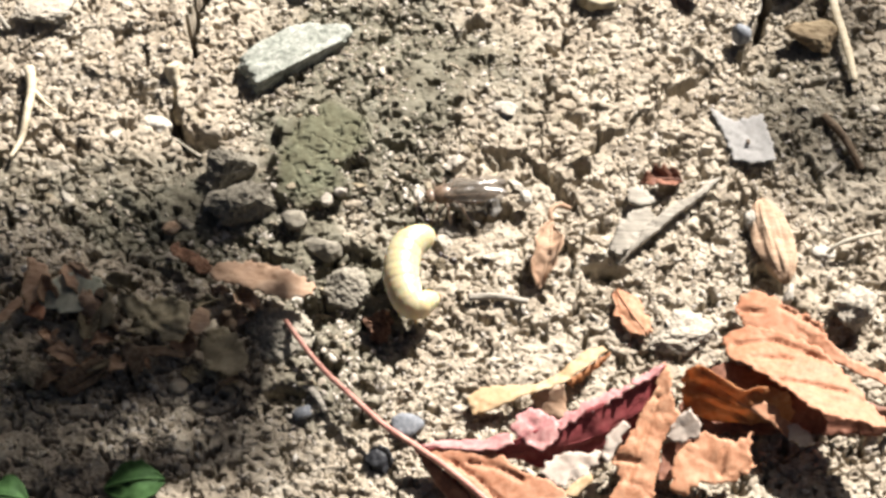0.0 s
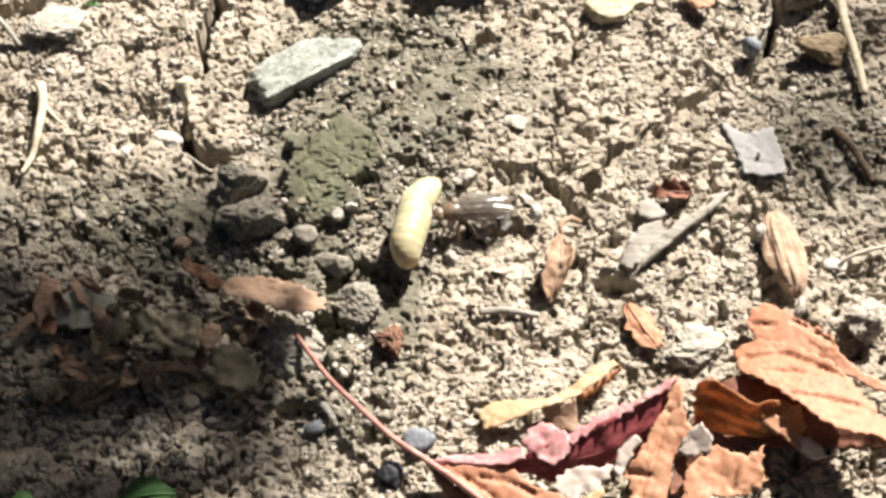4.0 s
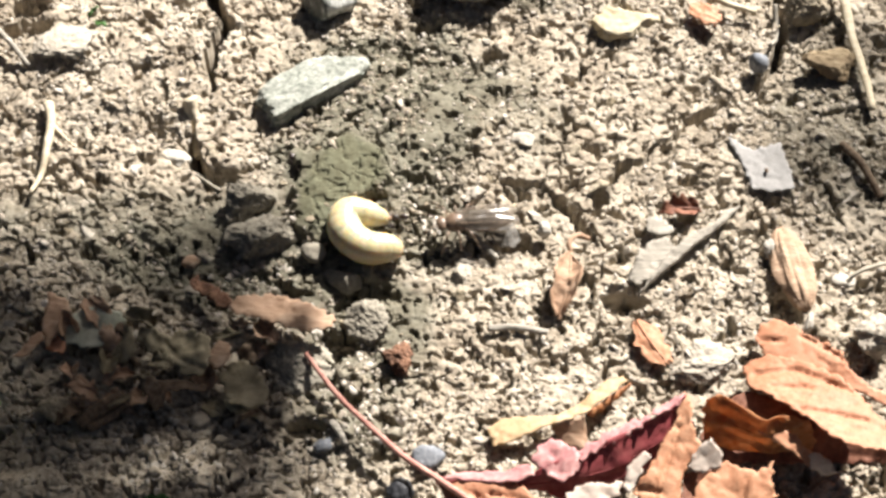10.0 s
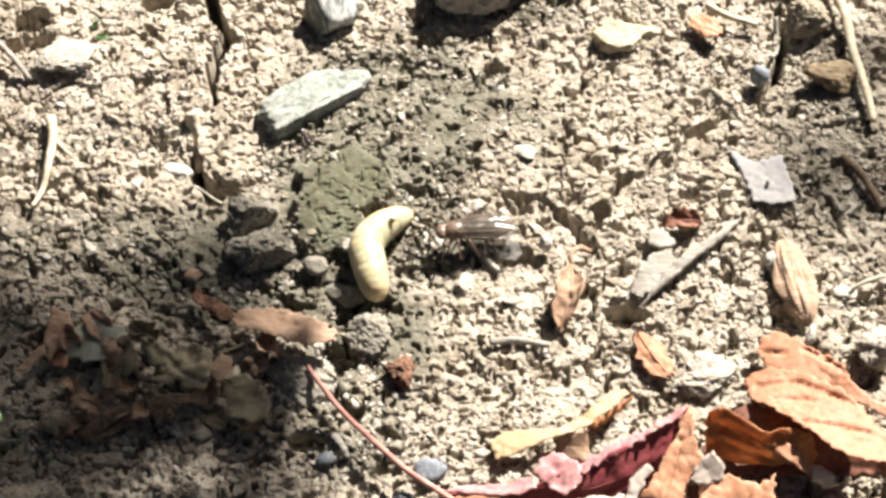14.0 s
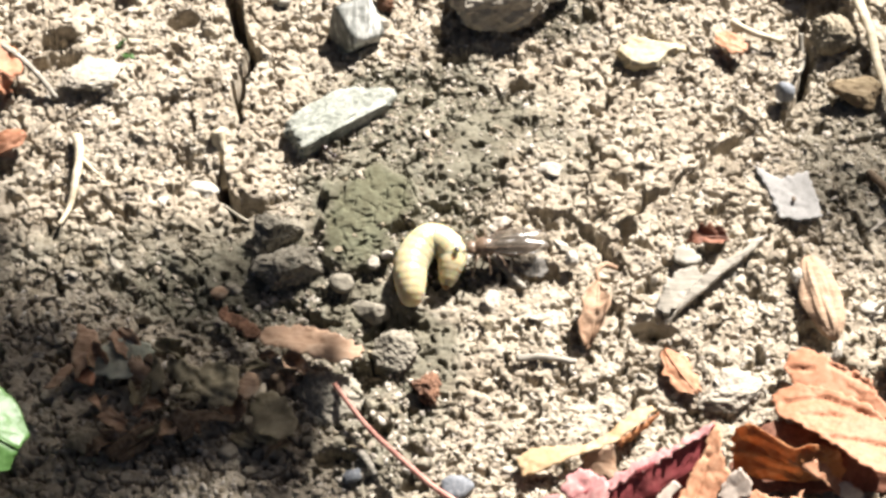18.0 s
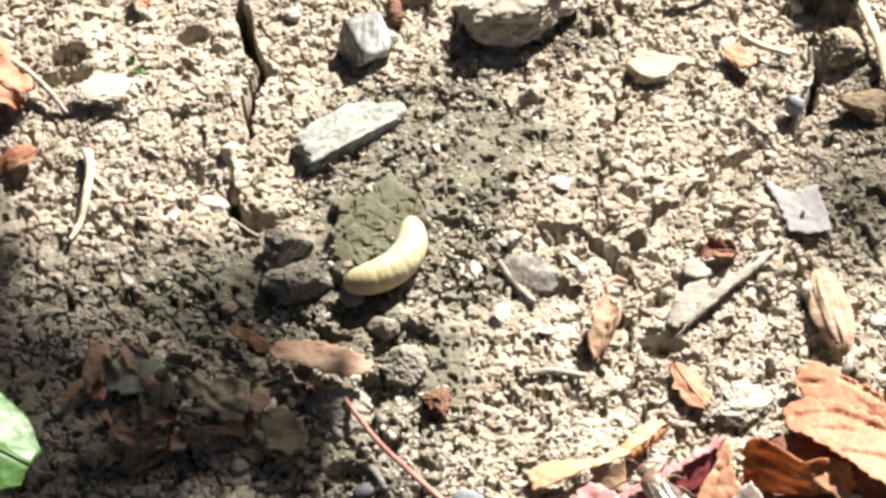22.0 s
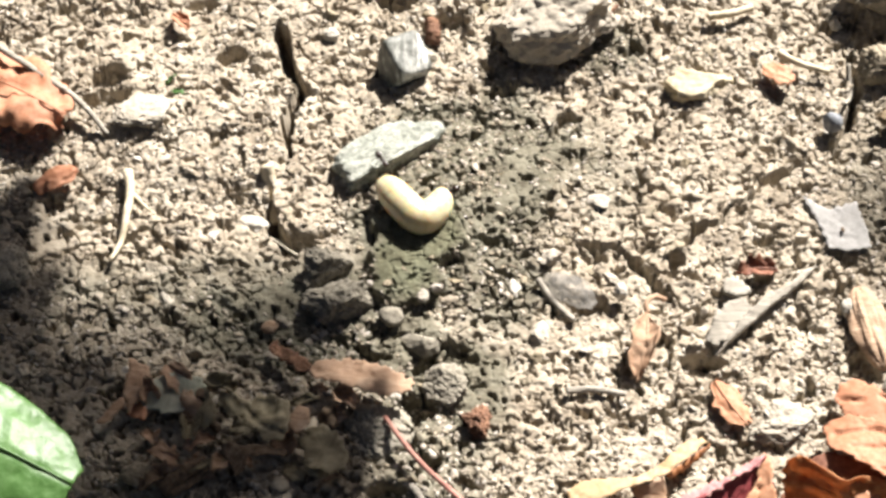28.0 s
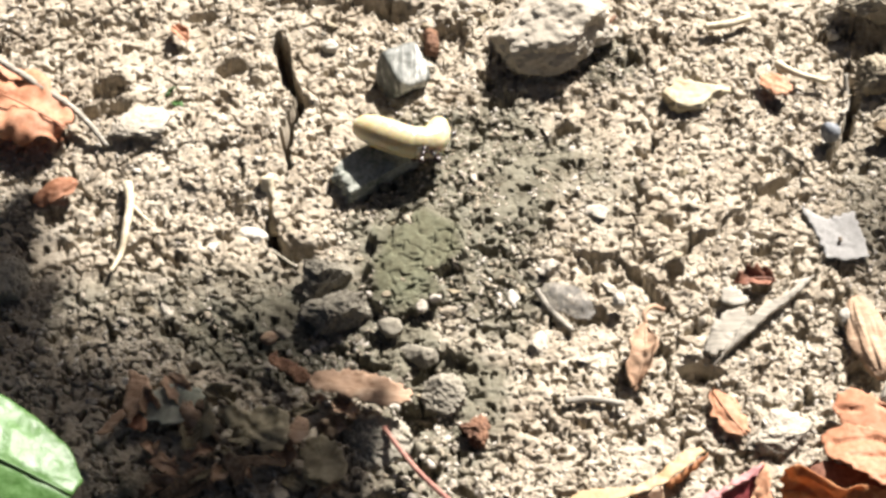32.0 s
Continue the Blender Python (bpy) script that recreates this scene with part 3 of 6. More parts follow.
def flap(top, outline, mat, label, seed, jag=0.6, bulge=0.5, thick=0.22, creases=(), name="lobe"):
    """A torn flat leaf piece inside an outline (x, y, height): ragged edges, a gentle wave and creases, with a thickness."""
    rng = np.random.RandomState(seed)
    o = np.array(outline, float)
    rim = []
    for a, b in zip(o, np.roll(o, -1, axis=0)):
        run = np.linalg.norm((b - a)[:2])
        n = max(2, int(run / 0.5))
        side = np.array([b[1] - a[1], a[0] - b[0], 0]) / (run + 1e-9)
        phase = rng.uniform(0, 9)
        for i in range(n):
            s = i / n
            fade = min(1, 4 * s, 4 * (1 - s))
            saw = ((s * run / 2.3 + phase) % 1.0) - 0.5
            rim.append(a + (b - a) * s + side * fade * jag * (0.3 * saw + 1.3 * (value_noise(s * run / 1.1 + phase, seed, 3) - 0.5) + 0.5 * (rng.rand() - 0.5)))
    rim = np.array(rim)
    lo, hi = rim[:, :2].min(axis=0), rim[:, :2].max(axis=0)
    inner = []
    for x in np.arange(lo[0], hi[0], 0.5):
        for y in np.arange(lo[1], hi[1], 0.5):
            p = np.array([x, y]) + rng.uniform(-0.15, 0.15, 2)
            if np.min(np.hypot(*(rim[:, :2] - p).T)) > 0.3:
                inner.append(p)
    flat = [Vector(p[:2]) for p in rim] + [Vector(p) for p in inner]
    loop = [(i, (i + 1) % len(rim)) for i in range(len(rim))]
    v2, edges, tris, _, _, _ = geometry.delaunay_2d_cdt(flat, loop, [], 1, 0.02)
    v2 = np.array([p[:] for p in v2])
    d = np.hypot(v2[:, None, 0] - rim[None, :, 0], v2[:, None, 1] - rim[None, :, 1])
    w = 1 / (d + 0.15) ** 2.2
    z = (w * rim[None, :, 2]).sum(axis=1) / w.sum(axis=1)
    x, y = v2[:, 0], v2[:, 1]
    off = rng.uniform(0, 60, 2)
    z = z + bulge * (2.4 * (fbm(x / 6 + off[0], y / 6 + off[1], 3, 3) - 0.44) + 0.35 * (value_noise(x / 1.3 + off[1], y / 1.3, 5) - 0.5))
    size = hi - lo
    wrinkles = []
    for _ in range(int(size[0] * size[1] / 16)):
        c, a = lo + size * rng.rand(2), rng.normal(-0.55, 0.35)
        step = np.array([math.cos(a), math.sin(a)]) * rng.uniform(1.2, 3.4)
        wrinkles.append([(*(c - step), 0), (*(c + rng.normal(0, 0.3, 2)), 0), (*(c + step), 0)])
    for line in list(creases) + wrinkles:
        best = np.full(len(x), 99.0)
        for (ax, ay, _), (bx, by, _) in zip(line, line[1:]):
            t = np.clip(((x - ax) * (bx - ax) + (y - ay) * (by - ay)) / ((bx - ax) ** 2 + (by - ay) ** 2), 0, 1)
            best = np.minimum(best, np.hypot(x - ax - t * (bx - ax), y - ay - t * (by - ay)))
        deep, wide = (0.75, 0.45) if line in creases else (0.2, 0.3)
        z = z - deep * np.exp(-(best / wide) ** 2)
    up = np.stack([x, y, z], axis=1)
    n = len(up)
    tris = [t if (v2[t[1]][0] - v2[t[0]][0]) * (v2[t[2]][1] - v2[t[0]][1]) > (v2[t[1]][1] - v2[t[0]][1]) * (v2[t[2]][0] - v2[t[0]][0]) else t[::-1] for t in (list(t) for t in tris)]
    count = collections.Counter(tuple(sorted(e)) for t in tris for e in zip(t, t[1:] + t[:1]))
    walls = [(b, a, a + n, b + n) for t in tris for a, b in zip(t, t[1:] + t[:1]) if count[tuple(sorted((a, b)))] == 1]
    faces = tris + [[i + n for i in t[::-1]] for t in tris] + walls
    return part(name, np.vstack([up, up - [0, 0, thick]]), faces, mat, top, label)


# ---- the ground: one sheet, finest where the clip looks ----
def axis_steps(a, b, step, reach):
    mid = np.arange(a, b + step, step)
    out, d, x = [], step, 0.0
    while x < reach:
        d *= 1.12
        x += d
        out.append(x)
    out = np.array(out)
    return np.concatenate([(a - out)[::-1], mid, mid[-1] + out])


def build_ground():
    xs, ys = axis_steps(-124, 99, 0.21, 30000), axis_steps(-58, 101, 0.21, 30000)
    gx, gy = np.meshgrid(xs, ys, indexing="ij")
    gz = ground_height(gx, gy)
    nx, ny = len(xs), len(ys)
    co = np.stack([gx, gy, gz], axis=2).reshape(-1) * S
    a = (np.arange(nx - 1)[:, None] * ny + np.arange(ny - 1)[None, :]).reshape(-1)
    quads = np.stack([a, a + ny, a + ny + 1, a + 1], axis=1).reshape(-1)
    me = bpy.data.meshes.new("ground")
    me.vertices.add(nx * ny)
    me.vertices.foreach_set("co", co)
    me.loops.add(len(quads))
    me.loops.foreach_set("vertex_index", quads.astype(np.int32))
    me.polygons.add(len(quads) // 4)
    me.polygons.foreach_set("loop_start", np.arange(0, len(quads), 4, dtype=np.int32))
    silt_and_shade = np.zeros(gx.shape)
    uneven = 1.1 * (fbm(gx / 12, gy / 12, 95, 4) - 0.45)
    for px, py, rx, ry, much in SILT_AND_SHADE:
        d = np.hypot((gx - px) / rx, (gy - py) / ry) + uneven
        silt_and_shade = np.maximum(silt_and_shade, much * np.clip((1.15 - d) * 2.2, 0, 1))
    me.attributes.new("silt_and_shade", "FLOAT", "POINT").data.foreach_set("value", silt_and_shade.reshape(-1))
    me.attributes.new("moss", "FLOAT", "POINT").data.foreach_set("value", moss_at(gx, gy).reshape(-1))
    me.update(calc_edges=True)
    me.materials.append(SOIL)
    return tagged(new("ground", me), "dry cracked pale grey-brown garden soil", "ground", kind="structure")


ground = build_ground()


# ---- stones and clods ----
def stones():
    stone("stone", "long flat pale grey-green stone with white mottles lying on soil", (-30.0, 47.0), (13.6, 6.0, 3.6), 5, GREY_STONE, (6, -2, 36), 0.3, 6, rough=0.11, cut=0.6, facets=9, boxy=True, pits=0.12)
    stone("stone", "small angular quartz stone with white stripes and dark sides", (-27.8, 70.0), (5.4, 5.8, 5.2), 8, STRIPED, (22, 14, 32), 0.32, 5, rough=0.06, cut=0.7, facets=6, boxy=True)
    stone("stone", "pale lump of stone leaning on the striped quartz", (-24.7, 73.8), (3.6, 4.4, 2.6), 18, GREY_CLOD, (10, -10, 60), 0.4, 5, cut=0.4, facets=12, crumble=0.2)
    stone("clod", "large pale soil clod with a dark shaded front face", (4.0, 78.5), (14.5, 12.0, 8.0), 3, PALE_EARTH, (-6, 0, 8), 0.34, 6, "clod", rough=0.12, crumble=0.32, cut=0.6, facets=8)
    stone("stone", "yellowish white knobbly stone half sunk in soil", (34.2, 63.3), (7.4, 5.0, 3.2), 21, YELLOW_STONE, (-4, 0, -4), 0.5, 5, rough=0.16, cut=0.5, facets=12)
    stone("pebble", "small round blue-grey pebble beside a dark hollow", (61.4, 50.2), (2.2, 2.2, 2.4), 31, BLUE_STONE, (0, 0, 0), -0.25, 3, "pebble", rough=0.05)
    stone("pebble", "bright white quartz grain on pale soil", (16.0, 10.2), (1.5, 1.6, 1.5), 33, WHITE_STONE, (0, 0, 10), -0.3, 4, "pebble", rough=0.18, cut=0.5)
    stone("pebble", "white pebble beside the seed husk", (60.4, 5.8), (1.6, 2.0, 1.6), 35, WHITE_STONE, (0, 0, 0), 0.2, 4, "pebble", rough=0.18)
    stone("stone", "pale cream stone beside the dead leaf", (78.3, -14.1), (4.8, 4.8, 4.2), 36, PALE_EARTH, (-15, 0, 20), 0.1, 5, rough=0.25, cut=0.5, facets=12)
    stone("pebble", "white flat chip of quartz in the soil", (-58.1, 30.7), (3.2, 2.0, 1.0), 37, WHITE_STONE, (0, 8, -15), 0.5, 4, "pebble", rough=0.18)
    stone("pebble", "small white stone chip on pale soil", (-43.6, 78.4), (1.9, 1.6, 1.2), 38, WHITE_STONE, (0, 8, -15), 0.25, 4, "pebble", rough=0.18)
    stone("pebble", "tiny bright white stone chip", (64.9, 77.7), (1.3, 1.3, 1.2), 39, WHITE_STONE, (0, 0, 0), 0.2, 4, "pebble", rough=0.18)
    stone("pebble", "pale oval pebble near the winged insect", (-4.8, 13.3), (1.3, 2.3, 1.0), 40, WHITE_STONE, (0, 0, 10), 0.55, 4, "pebble", rough=0.15)
    stone("pebble", "rounded pale pebble behind the winged insect", (2.4, 19.9), (2.8, 2.4, 1.6), 41, PEBBLE, (0, 0, 10), 0.45, 4, "pebble", rough=0.25, crumble=0.3, cut=0.5)
    stone("stone", "pale angular stone in front of the winged insect", (0.5, 2.4), (3.9, 3.6, 1.7), 42, CLOD, (0, 6, 40), 0.5, 5, cut=0.45, facets=14, rough=0.2, crumble=0.3)
    stone("pebble", "cream rounded pebble set in soil", (12.6, 32.7), (2.8, 2.2, 1.4), 43, PEBBLE, (0, 0, 0), 0.6, 4, "pebble", rough=0.25, crumble=0.2, cut=0.5)
    stone("pebble", "cream rounded pebble by the soil crack", (51.6, 44.5), (2.8, 3.0, 2.2), 44, PEBBLE, (0, 0, 0), 0.45, 3, "pebble", rough=0.2)
    stone("stone", "black glossy pebble beside the red leaf stalk", (-11.7, -45.6), (2.6, 3.4, 2.2), 45, BLACK_STONE, (0, 0, -18), 0.3, 4, rough=0.2, cut=0.5)
    stone("pebble", "dark grey pebble among shaded soil crumbs", (-6.6, -38.7), (3.2, 2.8, 2.0), 46, BLUE_STONE, (0, 0, 0), 0.35, 3, "pebble")
    stone("pebble", "dark blue-grey pebble in soil", (-26.0, -36.0), (2.0, 1.5, 1.2), 47, BLUE_STONE, (0, 0, 30), 0.3, 3, "pebble")
    stone("clod", "grey crumbly soil clod with a dark front in half shade", (-39.2, 9.6), (7.8, 6.4, 5.0), 52, HALF_SHADE_CLOD, (6, 0, 8), 0.34, 6, "clod", rough=0.17, crumble=0.55, cut=0.45, facets=14)
    stone("clod", "grey crumbly soil clod in half shade", (-43.2, 18.0), (6.2, 5.2, 4.2), 53, HALF_SHADE_CLOD, (2, 4, -18), 0.34, 6, "clod", rough=0.18, crumble=0.55, cut=0.45, facets=14)
    stone("clod", "dark faceted hollow-looking clod beside the grub", (-24.4, 1.4), (5.0, 4.8, 4.6), 54, HALF_SHADE_CLOD, (24, 0, 20), 0.22, 6, "clod", rough=0.07, crumble=0.08, cut=0.35, facets=14)
    stone("clod", "small round dark clod", (-29.2, 6.4), (2.6, 2.2, 2.0), 55, HALF_SHADE_CLOD, (0, 0, 0), 0.2, 4, "clod", rough=0.1, crumble=0.2)
    stone("pebble", "small pale pebble below the green-grey clod", (-23.0, 10.6), (1.35, 1.6, 1.2), 71, PEBBLE, (0, 0, 10), 0.2, 4, "pebble", rough=0.15)
    stone("pebble", "small tan pebble below the green-grey clod", (-20.2, 11.9), (1.3, 0.9, 0.9), 72, PEBBLE, (0, 0, 10), 0.2, 4, "pebble", rough=0.15)
    stone("pebble", "small pale oblong pebble on grey soil", (-17.8, 10.6), (2.0, 1.2, 1.2), 73, PEBBLE, (0, 0, 18), 0.25, 4, "pebble", rough=0.15)
    stone("clod", "dark lump of crumbly soil in shade", (-31.9, -18.1), (6.8, 6.6, 4.4), 56, GREY_CLOD, (0, 0, 30), 0.3, 6, "clod", rough=0.14, crumble=0.5)
    stone("clod", "pale earth lump beside the curled leaf", (45.0, -19.0), (8.4, 5.0, 3.4), 57, PALE_EARTH, (-10, 0, 5), 0.3, 6, "clod", rough=0.2, crumble=0.35, cut=0.5, facets=14)
    stone("clod", "grey soil lump in the sun's edge", (-18.3, -9.2), (4.6, 4.6, 3.4), 58, HALF_SHADE_CLOD, (0, 0, 0), 0.6, 6, "clod", rough=0.2, crumble=0.35, cut=0.55)
    stone("clod", "pale cracked soil lump beside the dry stalk", (-82.9, 56.9), (7.2, 4.8, 1.7), 59, PALE_EARTH, (-4, 0, 12), 0.62, 6, "clod", rough=0.14, crumble=0.5)
    stone("clod", "pale clod by a deep crack", (73.4, 83.1), (7.0, 5.0, 4.6), 60, CLOD, (0, 0, 0), 0.3, 6, "clod", rough=0.14, crumble=0.5)
    stone("clod", "brownish clod beside the dry straw", (73.3, 65.9), (5.0, 5.0, 4.0), 61, CLOD, (0, 0, 0), 0.3, 6, "clod", rough=0.14, crumble=0.5)
    stone("clod", "red-brown porous lump of bark", (-11.8, -16.7), (3.2, 5.2, 3.0), 62, RED_BARK, (0, 0, 25), 0.3, 6, "bark lump", rough=0.35, crumble=0.35, cut=0.4, facets=14)
    stone("pebble", "pale round pebble in shade", (-49.5, -30.6), (1.9, 1.7, 1.4), 63, PEBBLE, (0, 0, 0), 0.25, 3, "pebble")
    stone("pebble", "small white pebble in shade", (-61.2, -33.2), (1.8, 1.2, 1.0), 64, WHITE_STONE, (0, 0, -20), 0.25, 4, "pebble", rough=0.18)
    stone("clod", "dark lump of soil at the edge of the shade", (-107.1, 19.6), (4.6, 6.0, 3.4), 65, GREY_CLOD, (0, 0, 0), 0.3, 6, "clod", rough=0.14, crumble=0.5)
    stone("pebble", "small orange-brown seed among crumbs", (-53.2, 4.7), (1.8, 1.4, 1.2), 66, HUSK, (0, 0, 15), 0.15, 3, "seed", rough=0.04)
    stone("clod", "weathered crumb of pale brown earth", (-76.7, -28.2), (3.6, 2.6, 2.0), 67, CLOD, (0, 0, 10), 0.3, 6, "clod", rough=0.14, crumble=0.5)

    stone("pebble", "flat white chip beside the rootlet", (73.9, -0.8), (2.6, 1.5, 1.0), 74, WHITE_STONE, (0, 0, -8), 0.2, 4, "pebble", rough=0.15)
    stone("pebble", "narrow white grain beside the dead leaf", (66.0, -11.6), (1.0, 2.4, 1.3), 75, WHITE_STONE, (20, 0, -20), 0.0, 4, "pebble", rough=0.15)

stones()


# ---- woody bits, straw and husks ----
def bark_chunk(label, xy, size, rz, seed, mat, name="bark_chunk", category="bark", sink=0.2):
    """A ridged, splintered chunk: its long faces carry grooves along the grain."""
    v, f = BALLS[5]
    v = v.copy()
    rng = np.random.RandomState(seed)
    off = Vector(rng.uniform(-40, 40, 3))
    for i, p in enumerate(v):
        a = math.atan2(p[2], p[1])
        groove = noise.noise(Vector((a * 2.6, p[0] * 0.7, 3)) + off) * 0.22 + noise.noise(Vector((a * 7, p[0] * 1.1, 9)) + off) * 0.12
        body = 1 + noise.noise(Vector(p) * 1.3 + off) * 0.25
        v[i] = (p[0] * (1 + 0.1 * noise.noise(Vector((a * 3, 0, 5)) + off)), p[1] * (body + groove), p[2] * (body + groove))
    v = turn(v * np.array(size), 0, 4, rz)
    z = ground_z(*xy) - v[:, 2].min() - sink * (v[:, 2].max() - v[:, 2].min())
    return tagged(part(name, v + [xy[0], xy[1], z], f, mat), label, category)


def stalk(label, points, r0, r1, mat, seed=0, name="dry_stalk", category="stalk", rough=0.12, flat=1.0, n=30, twig=None):
    """A stalk along points (x, y, height over the soil); twig: a side shoot in the same form."""
    pts = [(x, y, ground_z(x, y) * 0.4 + z) for x, y, z in points]
    v, f = tube(pts, r0, r1, n, 9, seed, rough, flat)
    if not twig:
        return tagged(part(name, v, f, mat), label, category)
    top = holder(name, pts[0], label, category)
    part("stem", v, f, mat, top)
    v, f = tube([(x, y, ground_z(x, y) * 0.4 + z) for x, y, z in twig], r1 * 1.2, r1 * 0.5, 14, 7, seed + 1, rough, flat)
    part("side_shoot", v, f, mat, top)
    return top


def woody():
    stone("bark_chunk", "brown fibrous chunk of bark on soil", (76.6, 50.4), (6.6, 3.8, 3.2), 83, BARK, (10, 5, -10), 0.2, 5, "bark", rough=0.16, crumble=0.15, cut=0.45, facets=14)
    bark_chunk("tan ribbed seed husk standing in soil", (64.3, 1.0), (9.2, 3.7, 2.5), -78, 6, HUSK, "seed_husk", "husk", 0.15)
    stalk("pale yellow dry straw lying on soil", [(73.0, 95.6, 2.5), (80.1, 69.8, 3.0), (81.4, 57.7, 3.0), (82.9, 47.7, 2.5), (83.9, 38.9, 1.6)], 1.25, 0.75, STRAW, 2, flat=0.6)
    stalk("pale curved dry needle with a short side shoot", [(-84.7, 42.3, 1.8), (-83.7, 37.6, 2.0), (-84.0, 31.2, 2.0), (-84.8, 25.8, 1.8), (-86.4, 20.9, 1.0)], 1.15, 0.45, STRAW, 4,
          "dry_needle", "needle", twig=[(-83.7, 37.7, 1.8), (-81.1, 34.5, 1.8), (-78.3, 32.0, 1.2)])
    stalk("grey dry stalk lying against a pale clod", [(-116.1, 73.1, 8.5), (-105.8, 66.2, 7.0), (-98.3, 61.2, 5.2), (-93.4, 56.4, 3.4), (-89.9, 52.3, 1.6)], 0.8, 0.55, GREY_WOOD, 5)
    stalk("short pale stub of straw in a crack", [(-55.6, 42.9, 2.0), (-54.6, 37.7, 2.2), (-53.6, 32.9, 1.6)], 1.5, 1.3, STRAW, 7, "straw_stub", "straw")
    stalk("short pale dry stick", [(37.8, 80.3, 2.0), (42.7, 81.0, 2.2), (47.5, 83.1, 2.0)], 0.95, 0.8, STRAW, 8, "dry_stick", "stick")
    stalk("thin pale dry stick beside an orange leaf bit", [(52.0, 69.7, 2.2), (55.9, 66.6, 2.4), (62.3, 64.5, 1.8)], 0.9, 0.55, STRAW, 9, "dry_stick", "stick")
    stalk("thin pale fibre lying across crumbs", [(-53.5, 24.7, 2.0), (-48.2, 23.3, 2.4), (-43.1, 22.1, 1.8)], 0.3, 0.25, FIBRE, 10, "fibre", "fibre")
    stalk("curved pale rootlet beside the seed husk", [(74.4, -1.9, 1.5), (76.4, -0.7, 3.0), (80.4, 0.7, 3.2), (84.8, 2.1, 2.5)], 0.45, 0.35, FIBRE, 11, "rootlet", "root")
    stalk("small dry stick under the winged insect", [(-0.2, 14.0, 1.6), (2.7, 9.9, 1.3), (6.9, 4.5, 0.8)], 0.7, 0.6, GREY_WOOD, 12, "dry_stick", "stick")
    stalk("dark brown twig in shade", [(-71.6, -31.5, 1.8), (-67.8, -28.8, 2.2), (-63.8, -26.1, 2.4)], 1.6, 1.2, TWIG, 13, "twig", "twig", 0.2)
    stalk("dark brown twig in shade", [(-70.0, -32.3, 1.0), (-66.2, -30.1, 1.4), (-63.1, -27.4, 1.8)], 1.0, 0.8, TWIG, 14, "twig", "twig", 0.2)
    stalk("thin brown stick across pale crumbs", [(4.9, -12.0, 1.6), (10.3, -11.5, 2.2), (16.2, -12.8, 1.6)], 0.8, 0.6, GREY_WOOD, 15, "dry_stick", "stick")
    stalk("thin dark twig at the sunlit clod", [(10.9, 74.4, 3.5), (14.9, 78.2, 4.5), (18.4, 82.0, 4.0)], 0.5, 0.4, RED_BARK, 16, "twig", "twig")
    stalk("thin dark stick lying in grey soil", [(76.9, 31.3, 1.6), (80.0, 25.6, 1.8), (83.4, 18.7, 1.4)], 0.9, 0.7, TWIG, 17, "twig", "twig")
    stalk("grey fibrous root stub standing in the soil", [(66.3, 66.3, 2.0), (66.4, 60.5, 2.6), (64.6, 56.0, 1.6)], 0.6, 0.4, GREY_WOOD, 18, "root_stub", "root", 0.25)
    stalk("short dark stub beside the quartz stone", [(-21.7, 75.3, 1.5), (-21.4, 77.5, 3.0), (-21.9, 80.7, 3.4)], 1.7, 1.5, RED_BARK, 19, "bark_stub", "bark", 0.2)
    stalk("short rotted twig beside pale crumbs", [(5.3, -10.4, 0.0), (10.2, -10.8, 0.5), (15.0, -11.6, 0.1)], 0.6, 0.4, BARK, 20, "twig", "twig", 0.25)
    stalk("pale splinter in the soil", [(-24.6, -31.2, 1.0), (-22.9, -33.9, 1.6), (-21.8, -35.9, 1.0)], 0.8, 0.5, GREY_WOOD, 21, "splinter", "splinter", 0.25, 0.5)


woody()


# ---- small dry leaves ----
def small_leaf(name, label, base, tip, width, mat, seed, lift=1.0, curl=1.5, bend=0.0, stalk_to=None, blade_label="", teeth=(0, 0), wrinkle=0.5, category="dead leaf", blunt=0.8, ragged=0.4, sag=0.0, stalk_mat=None, rib=True, wave=5.0):
    """A leaf with a blade and, where it has one, a stalk. base, tip: x, y, height over zero."""
    top = holder(name, base, label, category)
    v, f = sheet(blade_rows(base, tip, width, lift, curl, bend, sag, blunt=blunt), 40, 17, 0.2, wrinkle, ragged, teeth, seed, wave, 0.04, 0.3)
    part("blade", v, f, mat, top, blade_label)
    rows = blade_rows(base, tip, width, lift, curl, bend, sag, blunt=blunt)
    v, f = tube([r[2] + np.array([0, 0, 0.1]) for r in rows], 0.4, 0.16, 20, 6, seed, 0.05)
    if rib:
        part("midrib", v, f, stalk_mat or mat, top)
    if stalk_to:
        v, f = tube([base] + list(stalk_to), 0.55, 0.5, 16, 7, seed, 0.1)
        part("leaf_stalk", v, f, stalk_mat or mat, top)
    return top


